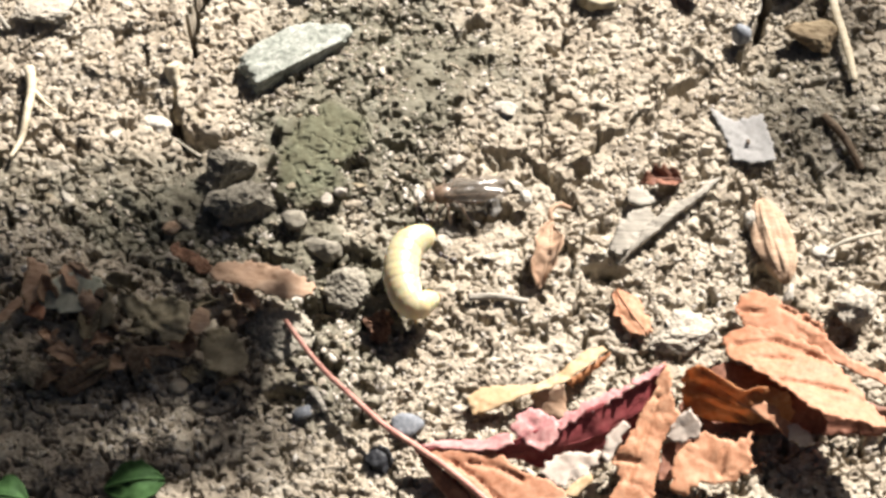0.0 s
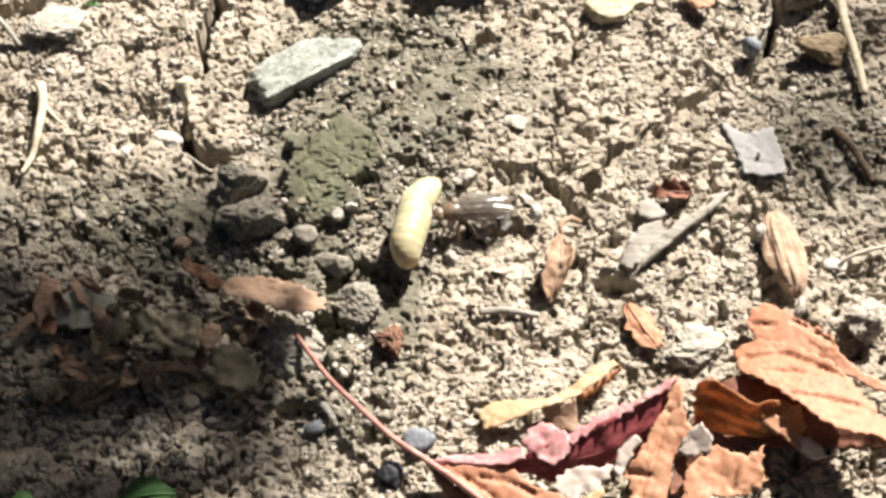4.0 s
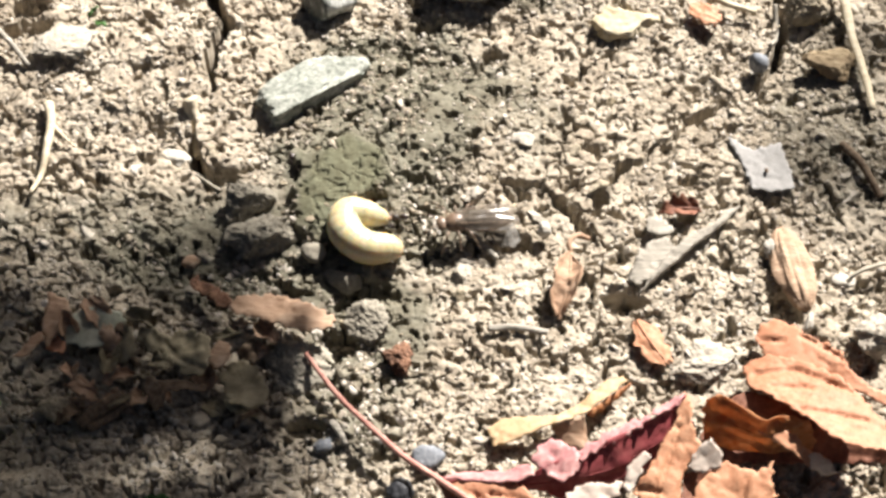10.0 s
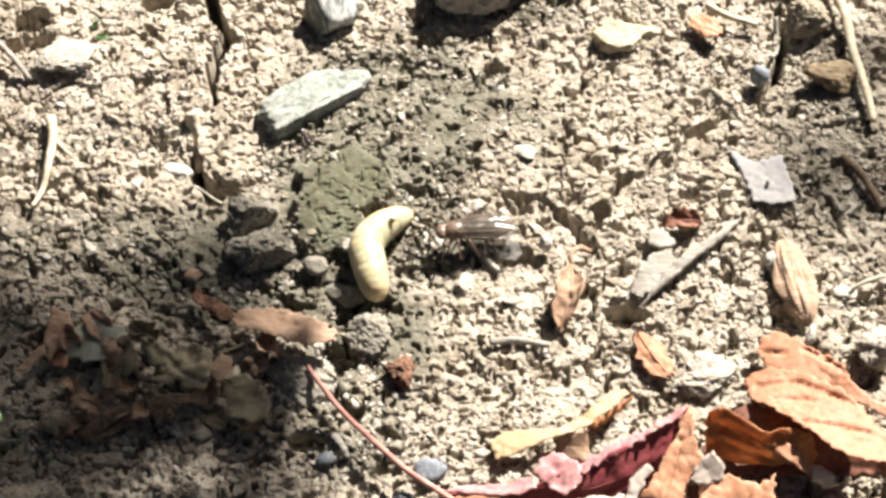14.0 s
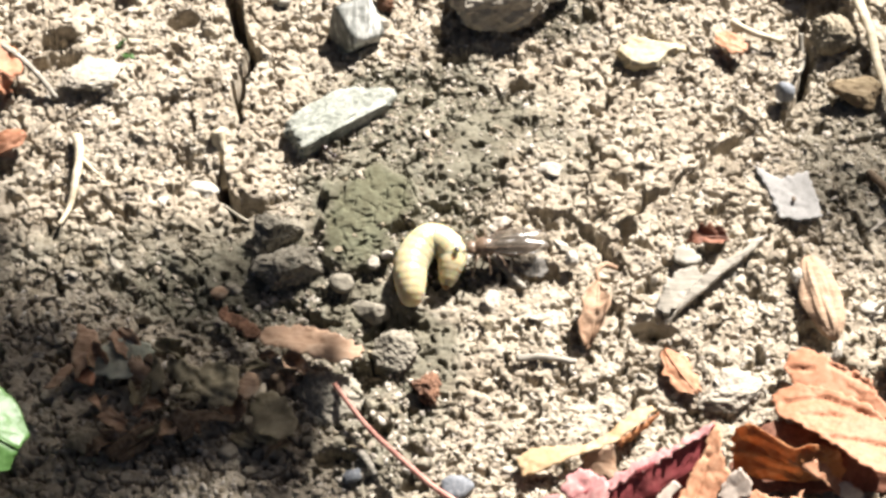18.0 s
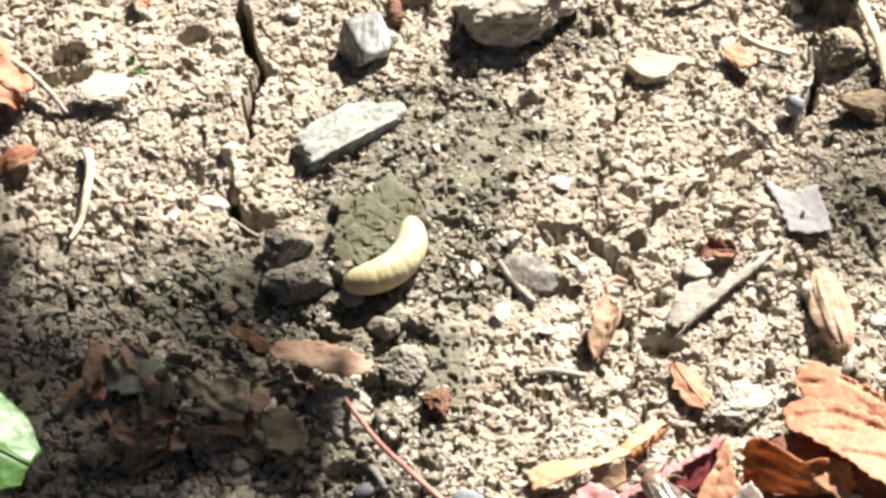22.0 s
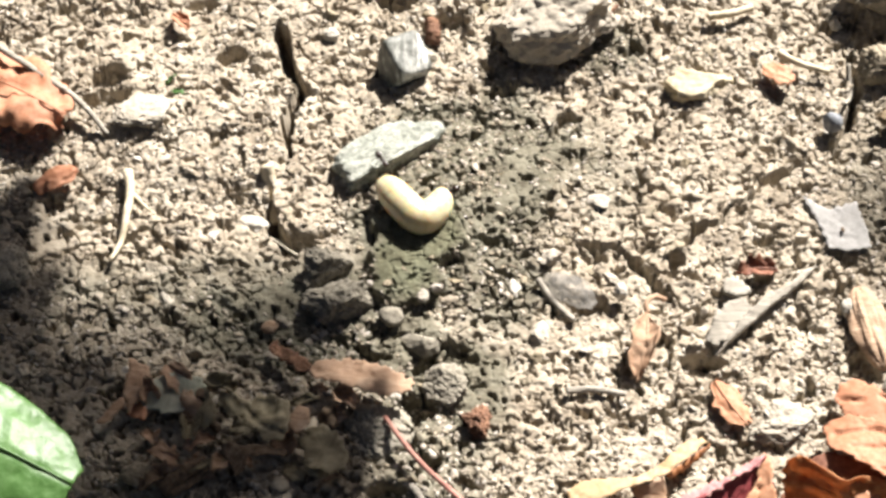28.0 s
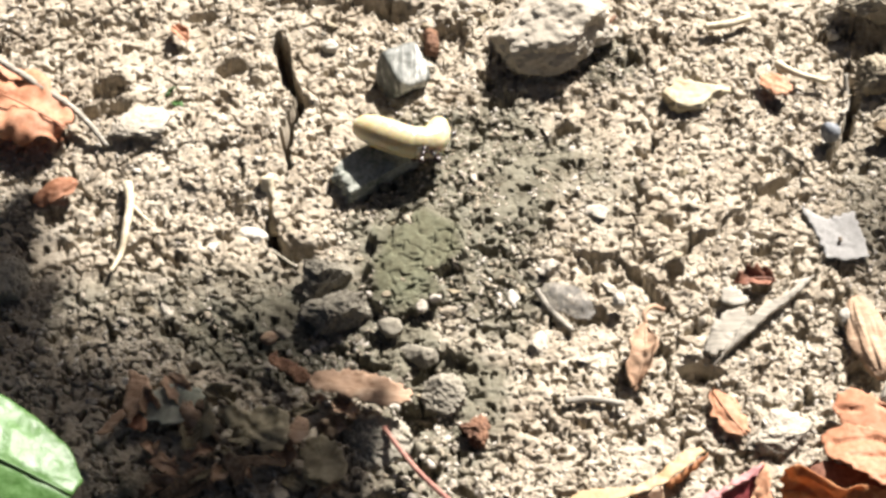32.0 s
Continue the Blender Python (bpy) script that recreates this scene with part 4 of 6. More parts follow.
def small_leaves():
    small_leaf("dead_leaf", "narrow red-brown dry leaf with a hooked stalk", (21.1, 4.3, 3.2), (18.3, -9.4, 1.2), 5.6, BROWN_LEAF, 1, 1.2, 2.2, -0.8,
               [(20.9, 6.1, 4.0), (22.7, 7.9, 3.6), (24.9, 7.6, 2.6)], wrinkle=1.0, ragged=0.7)
    small_leaf("leaf_fragment", "small orange dry leaf fragment", (33.4, -10.5, 1.6), (38.7, -20.0, 2.0), 5.2, TAN_LEAF, 3, 0.5, -0.4, 0.5, wrinkle=0.5, blunt=0.4, ragged=0.9)
    small_leaf("leaf_fragment", "small orange dry leaf fragment beside a thin stick", (48.8, 66.4, 2.2), (54.0, 61.3, 2.6), 5.6, TAN_LEAF, 4, 0.5, -0.3, wrinkle=0.3, blunt=0.4, ragged=0.8, rib=False)
    small_leaf("leaf_fragment", "tiny orange leaf bit on bright soil", (-78.4, 84.9, 2.0), (-74.8, 80.7, 1.8), 3.2, ORANGE_LEAF, 5, 0.5, 0.8, blunt=0.4)
    small_leaf("leaf_fragment", "small dark red curled leaf bit in half shade", (-104.1, 38.9, 1.2), (-95.1, 42.5, 3.0), 5.6, ORANGE_LEAF, 6, 1.2, -1.0, wrinkle=0.7, blunt=0.5, rib=False)
    small_leaf("leaf_fragment", "dark red dry leaf bit in a hollow", (39.2, 14.4, 1.5), (47.2, 14.8, 2.0), 4.4, MAROON_LEAF, 7, 0.8, 1.6, wrinkle=1.0, ragged=1.0, blunt=0.4)
    small_leaf("leaf_fragment", "orange toothed dead leaf lobe, partly in sun", (-127.9, 70.9, 4.0), (-97.7, 54.2, 6.0), 20.0, ORANGE_LEAF, 20, 3.0, -3.0, wrinkle=2.2, blunt=0.55, ragged=1.6, teeth=(7, 1.4), wave=6.5)
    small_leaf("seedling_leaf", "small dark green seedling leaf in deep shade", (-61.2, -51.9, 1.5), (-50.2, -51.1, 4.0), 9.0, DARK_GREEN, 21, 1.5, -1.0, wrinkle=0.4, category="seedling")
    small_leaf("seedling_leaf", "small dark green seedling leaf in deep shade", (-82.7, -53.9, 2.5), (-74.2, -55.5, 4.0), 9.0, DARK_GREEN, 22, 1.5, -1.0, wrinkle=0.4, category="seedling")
    small_leaf("seedling_leaf", "tiny green shoot on bright soil", (-78.8, 65.1, 1.5), (-76.5, 66.9, 3.0), 1.3, GREEN_LEAF, 23, 0.3, 0.2, category="seedling")
    small_leaf("seedling_leaf", "tiny green shoot on bright soil", (-77.2, 63.8, 1.5), (-74.1, 61.9, 2.4), 1.2, GREEN_LEAF, 24, 0.3, 0.2, category="seedling")

    heap = np.random.RandomState(12)
    kinds = [("crumpled brown leaf scrap in shade", BROWN_LEAF), ("withered olive leaf scrap in shade", OLIVE_LEAF), ("dark rotted leaf scrap in shade", TWIG), ("tan papery leaf scrap in shade", HUSK)]
    for k in range(30):
        x, y = (-55.0, -19.7)
        x, y = x + max(-1.5, min(1.3, heap.normal())) * 13, y + max(-1.4, min(1.4, heap.normal())) * 7
        a, n = heap.uniform(0, 2 * math.pi), heap.uniform(3, 7)
        low, high = ground_z(x, y) + 1.0, ground_z(x, y) + heap.uniform(2.0, 5.5)
        label, mat = kinds[k % 4]
        small_leaf("leaf_scrap", label, (x, y, low), (x + math.cos(a) * n, y + math.sin(a) * n, high), heap.uniform(2.0, 5.0), mat, 100 + k, 1.0, heap.uniform(-2.5, 2.5),
                   wrinkle=1.3, ragged=0.8, blunt=0.5, rib=False, category="leaf scrap")


small_leaves()


def yellow_leaf():
    top = holder("yellow_leaf", (20.0, -29.0, 1.4), "long dry yellow leaf strip, half folded, on pale crumbs", "dead leaf")
    flap(top, [(4.4, -33.4, 1.6), (7.0, -31.5, 2.0), (12.2, -31.3, 2.4), (17.6, -31.3, 3.0), (21.5, -29.2, 3.4), (26.7, -24.5, 3.6), (29.9, -23.4, 3.4), (30.9, -24.4, 3.4), (26.9, -28.1, 4.0), (22.6, -31.5, 4.2), (17.9, -33.1, 3.6), (12.2, -34.9, 2.6), (8.8, -36.2, 2.0), (5.5, -37.2, 1.6)], YELLOW_LEAF, "pale yellow upper half", 31, jag=0.4, bulge=0.3, name="blade")
    flap(top, [(22.6, -31.5, 4.1), (26.9, -28.0, 3.9), (31.3, -24.6, 3.3), (31.0, -25.3, 2.0), (27.6, -28.4, 1.6), (24.0, -31.3, 1.6)], GLOW_LEAF, "folded shaded lower half", 32, jag=0.3, bulge=0.2, name="blade")
    flap(top, [(17.9, -33.0, 3.5), (22.4, -31.8, 3.8), (22.9, -33.7, 1.2), (22.6, -37.2, 0.6), (18.4, -36.6, 0.6), (16.2, -33.4, 1.6)], BROWN_LEAF, "brown scrap under the fold", 33, jag=0.5, bulge=0.4, name="blade")


yellow_leaf()


def wood_splinter():
    top = holder("wood_splinter", (41.0, 5.8, 0), "weathered grey splinter of wood with a frayed end", "wood splinter")
    flap(top, [(33.9, -4.7, 2.4), (37.1, -0.5, 3.0), (40.7, 4.5, 3.4), (44.2, 7.7, 3.4), (49.3, 10.8, 3.0), (52.9, 14.7, 2.4), (55.0, 15.6, 2.0), (50.5, 10.3, 2.6), (45.2, 6.0, 3.0), (41.8, 2.6, 2.8), (37.4, -1.2, 2.4)], GREY_WOOD, "", 41, jag=0.35, bulge=0.25, thick=1.0, name="splint")
    flap(top, [(32.2, -0.6, 2.0), (33.7, 3.2, 2.6), (37.1, 7.2, 3.0), (40.7, 7.7, 3.2), (41.2, 5.3, 3.0), (39.2, 2.4, 2.6), (35.9, -1.7, 2.2), (33.4, -2.2, 2.0)], GREY_WOOD, "frayed grey wood", 42, jag=0.8, bulge=0.7, thick=0.9, name="splint")
    flap(top, [(36.8, 13.1, 2.4), (40.1, 12.1, 2.6), (41.6, 9.0, 2.8), (38.6, 8.3, 2.6), (36.3, 9.7, 2.2)], GREY_WOOD, "", 43, jag=0.5, bulge=0.4, thick=0.8, name="splint")


wood_splinter()


def flat_leaves():
    """Withered leaves that lie spread on the soil."""
    top = holder("dead_leaf", (-45.3, -7.3, 2.5), "pinkish brown dry curled leaf with a crooked stalk", "dead leaf")
    flap(top, [(-45.5, -7.3, 3.4), (-41.6, -5.1, 3.6), (-34.2, -5.4, 4.0), (-28.1, -7.8, 4.2), (-24.0, -10.9, 4.0), (-26.2, -13.5, 4.6), (-31.6, -13.3, 5.0), (-38.8, -10.6, 4.6), (-43.8, -8.9, 3.8)], BROWN_LEAF, "", 51, jag=1.3, bulge=1.0, name="blade")
    flap(top, [(-52.7, -1.9, 2.6), (-52.0, -0.1, 3.0), (-50.0, -1.4, 3.4), (-47.5, -3.1, 3.6), (-44.7, -5.1, 3.6), (-43.9, -7.9, 3.6), (-45.9, -7.9, 3.2), (-48.7, -5.8, 3.0)], RED_BARK, "crumpled reddish stalk", 52, jag=1.0, bulge=1.2, name="leaf_stalk")
    top = holder("dead_leaf", (-77.0, -14.5, 2.6), "grey-green withered leaf lying in shade", "dead leaf")
    flap(top, [(-77.5, -15.2, 2.6), (-75.2, -8.9, 3.4), (-71.5, -7.4, 4.0), (-65.6, -8.6, 4.0), (-64.1, -10.4, 3.6), (-66.9, -15.2, 4.4), (-70.5, -16.6, 4.2), (-75.1, -15.0, 3.2)], GREYGREEN_LEAF, "", 53, jag=0.8, bulge=0.9, name="blade")
    top = holder("dead_leaf", (-61.5, -13.4, 2.6), "olive-brown withered leaf with creases in shade", "dead leaf")
    flap(top, [(-62.1, -14.6, 3.0), (-61.1, -11.8, 4.0), (-56.7, -13.6, 4.6), (-51.5, -13.0, 5.0), (-47.7, -15.3, 4.6), (-47.6, -21.9, 5.6), (-48.8, -24.3, 5.6), (-53.0, -22.8, 5.0), (-55.4, -18.6, 4.0)], OLIVE_LEAF, "", 54, jag=0.9, bulge=1.8, creases=[[(-56.6, -14.9, 5.0), (-53.7, -19.1, 5.0), (-48.9, -22.1, 5.0)]], name="blade")
    flap(top, [(-65.5, -11.8, 3.0), (-63.6, -12.1, 5.0), (-61.9, -15.4, 6.0), (-61.4, -19.6, 5.0), (-64.1, -20.3, 4.0), (-66.8, -19.4, 2.6), (-66.8, -15.2, 2.6)], OLIVE_LEAF, "", 55, jag=0.9, bulge=1.8, name="blade")
    top = holder("seed_disc", (-41.6, -24.3, 2.0), "round papery brown seed disc leaning in shade", "seed disc")
    flap(top, [(-45.8, -22.9, 3.0), (-44.5, -20.1, 3.4), (-41.4, -19.0, 3.8), (-38.6, -21.0, 4.0), (-36.3, -26.1, 4.6), (-36.7, -29.9, 5.0), (-40.2, -30.5, 5.0), (-44.0, -28.2, 4.2)], OLIVE_LEAF, "", 56, jag=0.7, bulge=1.1, name="disc")
    top = holder("seed_disc", (-46.1, -17.5, 3.0), "small pale papery seed disc in shade", "seed disc")
    flap(top, [(-47.8, -17.9, 4.4), (-46.2, -15.6, 4.6), (-44.0, -16.5, 4.6), (-43.8, -19.9, 5.0), (-46.2, -22.3, 5.2), (-47.8, -20.2, 4.8)], HUSK, "", 57, jag=0.3, bulge=0.3, name="disc")
    top = holder("leaf_fragment", (-79.3, -9.1, 2.0), "reddish withered leaf bit in shade", "dead leaf")
    flap(top, [(-80.5, -11.7, 2.6), (-79.9, -3.8, 3.4), (-76.4, -5.2, 3.4), (-75.0, -8.5, 3.6), (-76.6, -12.5, 4.2), (-79.0, -16.2, 3.4)], BROWN_LEAF, "", 58, jag=0.7, bulge=0.9, name="blade")
    flap(top, [(-85.7, -17.2, 1.8), (-80.8, -12.3, 2.8), (-79.6, -14.1, 3.0), (-83.2, -17.4, 2.4)], BROWN_LEAF, "", 59, jag=0.5, bulge=0.5, name="blade")
    top = holder("leaf_fragment", (-78.1, -15.4, 2.0), "orange-red leaf bit under a grey leaf", "dead leaf")
    flap(top, [(-79.6, -15.7, 2.2), (-77.5, -12.9, 2.8), (-75.5, -14.9, 3.0), (-75.8, -17.4, 3.0)], ORANGE_LEAF, "", 60, jag=0.4, bulge=0.5, name="blade")
    top = holder("dead_leaf", (-59.7, -23.2, 2.5), "dark shrivelled leaf in shade", "dead leaf")
    flap(top, [(-62.2, -21.5, 3.0), (-58.1, -23.5, 4.4), (-53.4, -24.3, 4.6), (-48.0, -25.1, 4.2), (-48.4, -26.9, 4.8), (-54.8, -26.5, 5.0), (-55.7, -29.3, 4.4), (-57.8, -29.4, 3.6), (-60.3, -25.0, 3.0)], TWIG, "", 61, jag=0.8, bulge=0.8, name="blade")
    top = holder("leaf_flake", (59.3, 24.3, 1.6), "pale lavender-grey papery flake with a dark speck", "flake")
    flap(top, [(53.6, 32.8, 1.8), (56.6, 30.1, 2.0), (58.7, 28.8, 2.2), (64.4, 30.7, 2.2), (65.4, 25.0, 2.4), (66.3, 19.5, 2.4), (61.6, 18.5, 2.4), (57.8, 19.5, 2.2), (56.1, 26.2, 2.0)], LAVENDER, "", 62, jag=0.5, bulge=0.3, name="blade")
    flap(top, [(60.5, 23.9, 2.8), (61.2, 24.0, 2.8), (61.2, 23.0, 2.8), (60.6, 22.9, 2.8)], TWIG, "dark speck", 63, jag=0.1, bulge=0.0, name="speck")


flat_leaves()


# ---- the large dead leaf: a stalk and several curled lobes ----
def large_leaf():
    top = holder("large_dead_leaf", (-4.5, -43.9, 3), "large curled orange-red dead leaf with a long red stalk", "dead leaf")
    v, f = tube([(-29.8, -17.3, 2.2), (-23.6, -26.8, 3.4), (-17.0, -34.3, 4.2), (-10.7, -40.5, 4.4), (-4.9, -44.8, 4.4), (1.7, -50.3, 5.2), (7.7, -55.8, 5.0), (14.7, -62.7, 4.6)], 0.5, 0.72, 60, 9, 5, 0.08)
    part("leaf_stalk", v, f, STEM_RED, top, "long thin red stalk")

    def lobe(rows, mat, label="", nu=60, nv=30, **kw):
        v, f = sheet(rows, nu, nv, 0.25, **kw)
        ob = part("lobe", v, f, mat, top, label)
        if nu >= 60:
            grid = v[:nu * nv].reshape(nu, nv, 3)
            mid = nv // 2
            lines = [[grid[i, mid] for i in range(2, nu - 2, 5)]]
            for s in range(0, 5, 2):
                for side in (-1, 1):
                    i0 = int(nu * (0.08 + 0.16 * s))
                    lines.append([grid[min(nu - 2, i0 + 3 * q), mid + side * min(mid - 2, q * 3)] for q in range(5)])
            for q, line in enumerate(lines):
                w, g = tube([p + np.array([0, 0, 0.04]) for p in line], 0.14 if q == 0 else 0.08, 0.05, 24, 5, q, 0.1)
                part("vein", w, g, mat, ob)

    flap(top, [(52.4, -21.8, 4.0), (57.0, -20.0, 5.5), (63.2, -22.6, 7.0), (69.5, -26.3, 8.0), (72.4, -30.3, 8.5), (75.0, -34.8, 9.0), (78.4, -40.4, 9.5), (80.5, -44.0, 10.0), (75.6, -43.3, 11.0), (71.3, -42.8, 11.5), (66.6, -40.7, 11.5), (62.8, -36.8, 11.0), (58.6, -32.7, 9.5), (53.2, -27.3, 6.0)], ORANGE_LEAF, "broad terracotta lobe with toothed edge", 6, jag=0.7, bulge=0.5, creases=[[(54.3, -24.2, 6.0), (62.4, -24.3, 8.0), (69.1, -28.9, 9.0)], [(56.9, -27.9, 8.0), (64.0, -28.9, 9.0)], [(61.3, -34.2, 10.0), (67.4, -34.9, 10.0), (73.4, -36.5, 10.0)], [(67.4, -27.2, 8.0), (71.6, -29.9, 9.0)]])
    flap(top, [(55.1, -16.0, 4.0), (56.6, -12.7, 4.0), (60.1, -12.5, 5.0), (65.3, -17.1, 7.0), (70.8, -21.5, 8.0), (71.2, -24.6, 8.0), (74.5, -28.6, 8.0), (81.4, -31.6, 7.0), (89.7, -35.1, 6.0), (89.4, -37.2, 6.0), (81.2, -33.6, 7.0), (74.4, -30.5, 7.6), (70.1, -27.2, 7.2), (63.8, -23.3, 6.2), (57.3, -20.6, 4.8)], ORANGE_LEAF, "far strip of the broad lobe", 7, jag=0.8, bulge=0.4, creases=[[(63.7, -16.7, 7.0), (67.6, -19.7, 7.5), (70.9, -22.8, 8.0)], [(56.2, -16.5, 5.0), (60.1, -17.3, 5.5)]])
    lobe([[(44.2, -31.8, 10.0), (43.8, -34.1, 6.0), (43.7, -37.6, 2.0)],
          [(47.1, -31.3, 10.5), (47.1, -34.4, 6.5), (47.5, -38.1, 2.0)],
          [(51.3, -33.7, 10.0), (51.7, -36.1, 6.5), (52.7, -38.5, 2.0)],
          [(54.2, -36.2, 9.5), (55.0, -37.6, 6.0), (56.3, -39.1, 2.0)],
          [(58.2, -35.5, 9.5), (58.7, -37.0, 6.5), (60.4, -38.8, 2.0)],
          [(63.0, -35.7, 9.0), (63.7, -36.7, 6.0), (64.6, -38.1, 2.0)]], GLOW_LEAF, "upright glowing orange fold", 60, 24, wrinkle=0.8, ragged=0.7, seed=5, wave=4, fold=0.6)
    # Dark sheet laid where the lobe's shadow falls; it hides the sunlit soil.
    flap(top, [(52.6, -27.4, 4.5), (60.2, -30.3, 5.0), (64.2, -32.4, 5.0), (68.3, -33.6, 5.0), (74.3, -35.4, 5.0), (81.4, -37.4, 5.0), (84.7, -38.4, 3.0), (80.5, -41.4, 1.6), (69.1, -40.9, 1.6), (57.7, -41.2, 1.6), (46.3, -40.6, 1.6), (43.4, -36.1, 3.0), (47.8, -29.5, 4.0)], MAROON_LEAF, "dark maroon underside standing in for the shadow below the lobe", 11, jag=0.6, bulge=0.6)
    flap(top, [(53.6, -37.2, 7.0), (57.8, -37.0, 7.6), (60.5, -38.0, 7.6), (61.4, -40.3, 7.2), (64.0, -41.6, 6.6), (66.2, -42.8, 6.0), (63.1, -44.5, 5.6), (60.7, -42.3, 6.2), (57.6, -39.9, 7.0)], TAN_LEAF, "small pale tongue", 8, jag=0.5, bulge=0.5)
    flap(top, [(62.3, -42.2, 6.8), (64.3, -41.8, 7.0), (66.5, -43.5, 6.6), (67.8, -44.7, 5.0), (64.6, -45.4, 5.0), (62.5, -44.5, 6.0)], PALE_LEAF, "bleached pale shred", 9, jag=0.7, bulge=0.6)
    flap(top, [(43.0, -46.1, 5.5), (47.6, -42.7, 6.5), (50.2, -44.6, 6.6), (52.8, -45.4, 6.8), (56.0, -43.3, 7.5), (55.3, -47.3, 7.0), (56.6, -49.5, 6.4), (52.5, -52.2, 5.6), (46.3, -52.1, 5.0), (43.3, -55.0, 4.4), (40.6, -53.0, 4.5), (41.6, -48.8, 5.0)], TAN_LEAF, "lower tan flap with torn rim", 10, jag=0.7, bulge=0.7, creases=[[(50.8, -46.1, 6.5), (49.9, -51.0, 5.5)], [(52.3, -52.2, 5.6), (56.0, -49.0, 6.4)]])
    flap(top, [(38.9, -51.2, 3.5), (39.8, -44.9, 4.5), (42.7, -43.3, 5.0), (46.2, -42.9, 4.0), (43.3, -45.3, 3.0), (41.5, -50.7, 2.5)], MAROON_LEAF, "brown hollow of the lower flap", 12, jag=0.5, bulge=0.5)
    flap(top, [(40.4, -43.9, 6.0), (42.4, -40.9, 7.5), (44.8, -39.4, 9.0), (46.6, -41.6, 8.0), (46.5, -43.9, 6.5), (43.1, -45.2, 6.0)], PALE_LEAF, "bleached pale shred", 13, jag=0.6, bulge=0.5)
    flap(top, [(40.6, -29.9, 9.5), (41.7, -32.5, 9.5), (41.4, -35.9, 9.0), (43.1, -40.1, 7.5), (39.7, -44.9, 5.5), (38.3, -51.4, 4.0), (37.0, -57.6, 3.0), (28.0, -57.9, 2.5), (32.0, -51.4, 4.0), (30.5, -47.0, 5.0), (32.8, -45.6, 6.0), (35.5, -40.7, 7.0), (38.3, -36.3, 8.0)], TAN_LEAF, "tan dry flap", 14, jag=0.8, bulge=0.7, creases=[[(39.3, -36.3, 8.0), (36.4, -44.5, 6.0), (33.2, -51.4, 4.0)], [(30.3, -47.6, 5.0), (35.3, -48.1, 5.0)]])
    flap(top, [(28.6, -47.4, 6.0), (29.5, -44.1, 7.0), (32.8, -41.5, 8.0), (33.9, -42.8, 8.0), (31.5, -45.9, 6.5), (29.8, -48.8, 5.5)], PALE_LEAF, "grey bleached shred", 15, jag=0.6, bulge=0.5)
    lobe([[(-4.9, -45.0, 4.5), (-4.7, -45.1, 3.4), (-4.3, -45.4, 2.5)],
          [(6.8, -45.1, 5.5), (7.4, -45.4, 4.0), (8.7, -45.7, 2.5)],
          [(12.4, -45.2, 7.0), (12.7, -46.0, 4.5), (13.5, -46.8, 2.0)],
          [(20.6, -42.1, 8.0), (20.1, -45.1, 5.0), (19.7, -48.0, 1.5)],
          [(28.4, -38.4, 8.5), (28.6, -42.3, 5.0), (28.7, -45.1, 1.5)],
          [(36.8, -33.4, 9.0), (37.1, -36.8, 5.5), (36.5, -39.3, 2.0)],
          [(40.6, -30.8, 9.5), (41.4, -33.0, 6.0), (42.2, -33.7, 3.0)]], CRIMSON_LEAF, "crimson sheet standing on edge", 60, 22, wrinkle=0.7, ragged=0.6, seed=2, wave=4, fold=0.5)
    flap(top, [(-4.9, -44.8, 4.6), (1.7, -43.8, 5.0), (7.4, -44.2, 5.6), (11.9, -43.3, 6.8), (12.9, -45.7, 7.2), (9.8, -46.7, 6.4), (1.7, -45.8, 5.2)], PINK_LEAF, "pale pink rim of the crimson sheet", 16, jag=0.4, bulge=0.4)
    flap(top, [(12.1, -43.2, 7.0), (13.2, -40.5, 7.6), (16.1, -38.9, 8.0), (18.9, -40.4, 8.2), (21.3, -42.4, 8.2), (20.6, -45.3, 8.0), (18.1, -47.4, 7.4), (15.7, -46.1, 7.0), (13.9, -44.4, 7.0)], PINK_LEAF, "crumpled pink knob", 3, jag=0.9, bulge=1.6)
    flap(top, [(19.6, -41.9, 8.0), (23.2, -39.8, 8.4), (28.4, -37.1, 8.6), (32.6, -35.4, 8.8), (37.0, -32.3, 9.2), (40.8, -30.3, 9.8), (40.3, -31.4, 9.6), (36.7, -34.0, 9.2), (30.4, -37.7, 8.8), (28.3, -38.8, 8.6), (24.2, -41.3, 8.2), (21.1, -43.6, 7.8)], PINK_LEAF, "pale pink rim of the crimson sheet", 17, jag=1.0, bulge=0.5)
    flap(top, [(-5.3, -44.2, 4.0), (1.7, -45.9, 5.0), (7.8, -45.6, 5.4), (10.9, -47.2, 5.6), (13.7, -50.2, 5.6), (19.1, -52.1, 5.4), (22.1, -54.4, 5.2), (22.8, -60.3, 4.0), (11.7, -61.3, 4.0), (6.2, -55.3, 4.6), (0.7, -49.7, 4.6)], ORANGE_LEAF, "flat orange lobe beside the stalk", 1, jag=0.5, bulge=0.5, creases=[[(4.7, -48.3, 5.0), (9.8, -49.4, 5.4), (14.3, -51.9, 5.4)], [(1.7, -48.0, 5.0), (6.8, -51.9, 5.0), (10.7, -56.3, 5.0)]])
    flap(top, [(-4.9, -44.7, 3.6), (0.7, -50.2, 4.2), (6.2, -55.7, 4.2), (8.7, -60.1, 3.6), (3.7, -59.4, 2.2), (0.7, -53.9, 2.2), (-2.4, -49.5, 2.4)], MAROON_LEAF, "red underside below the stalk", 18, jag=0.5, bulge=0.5)
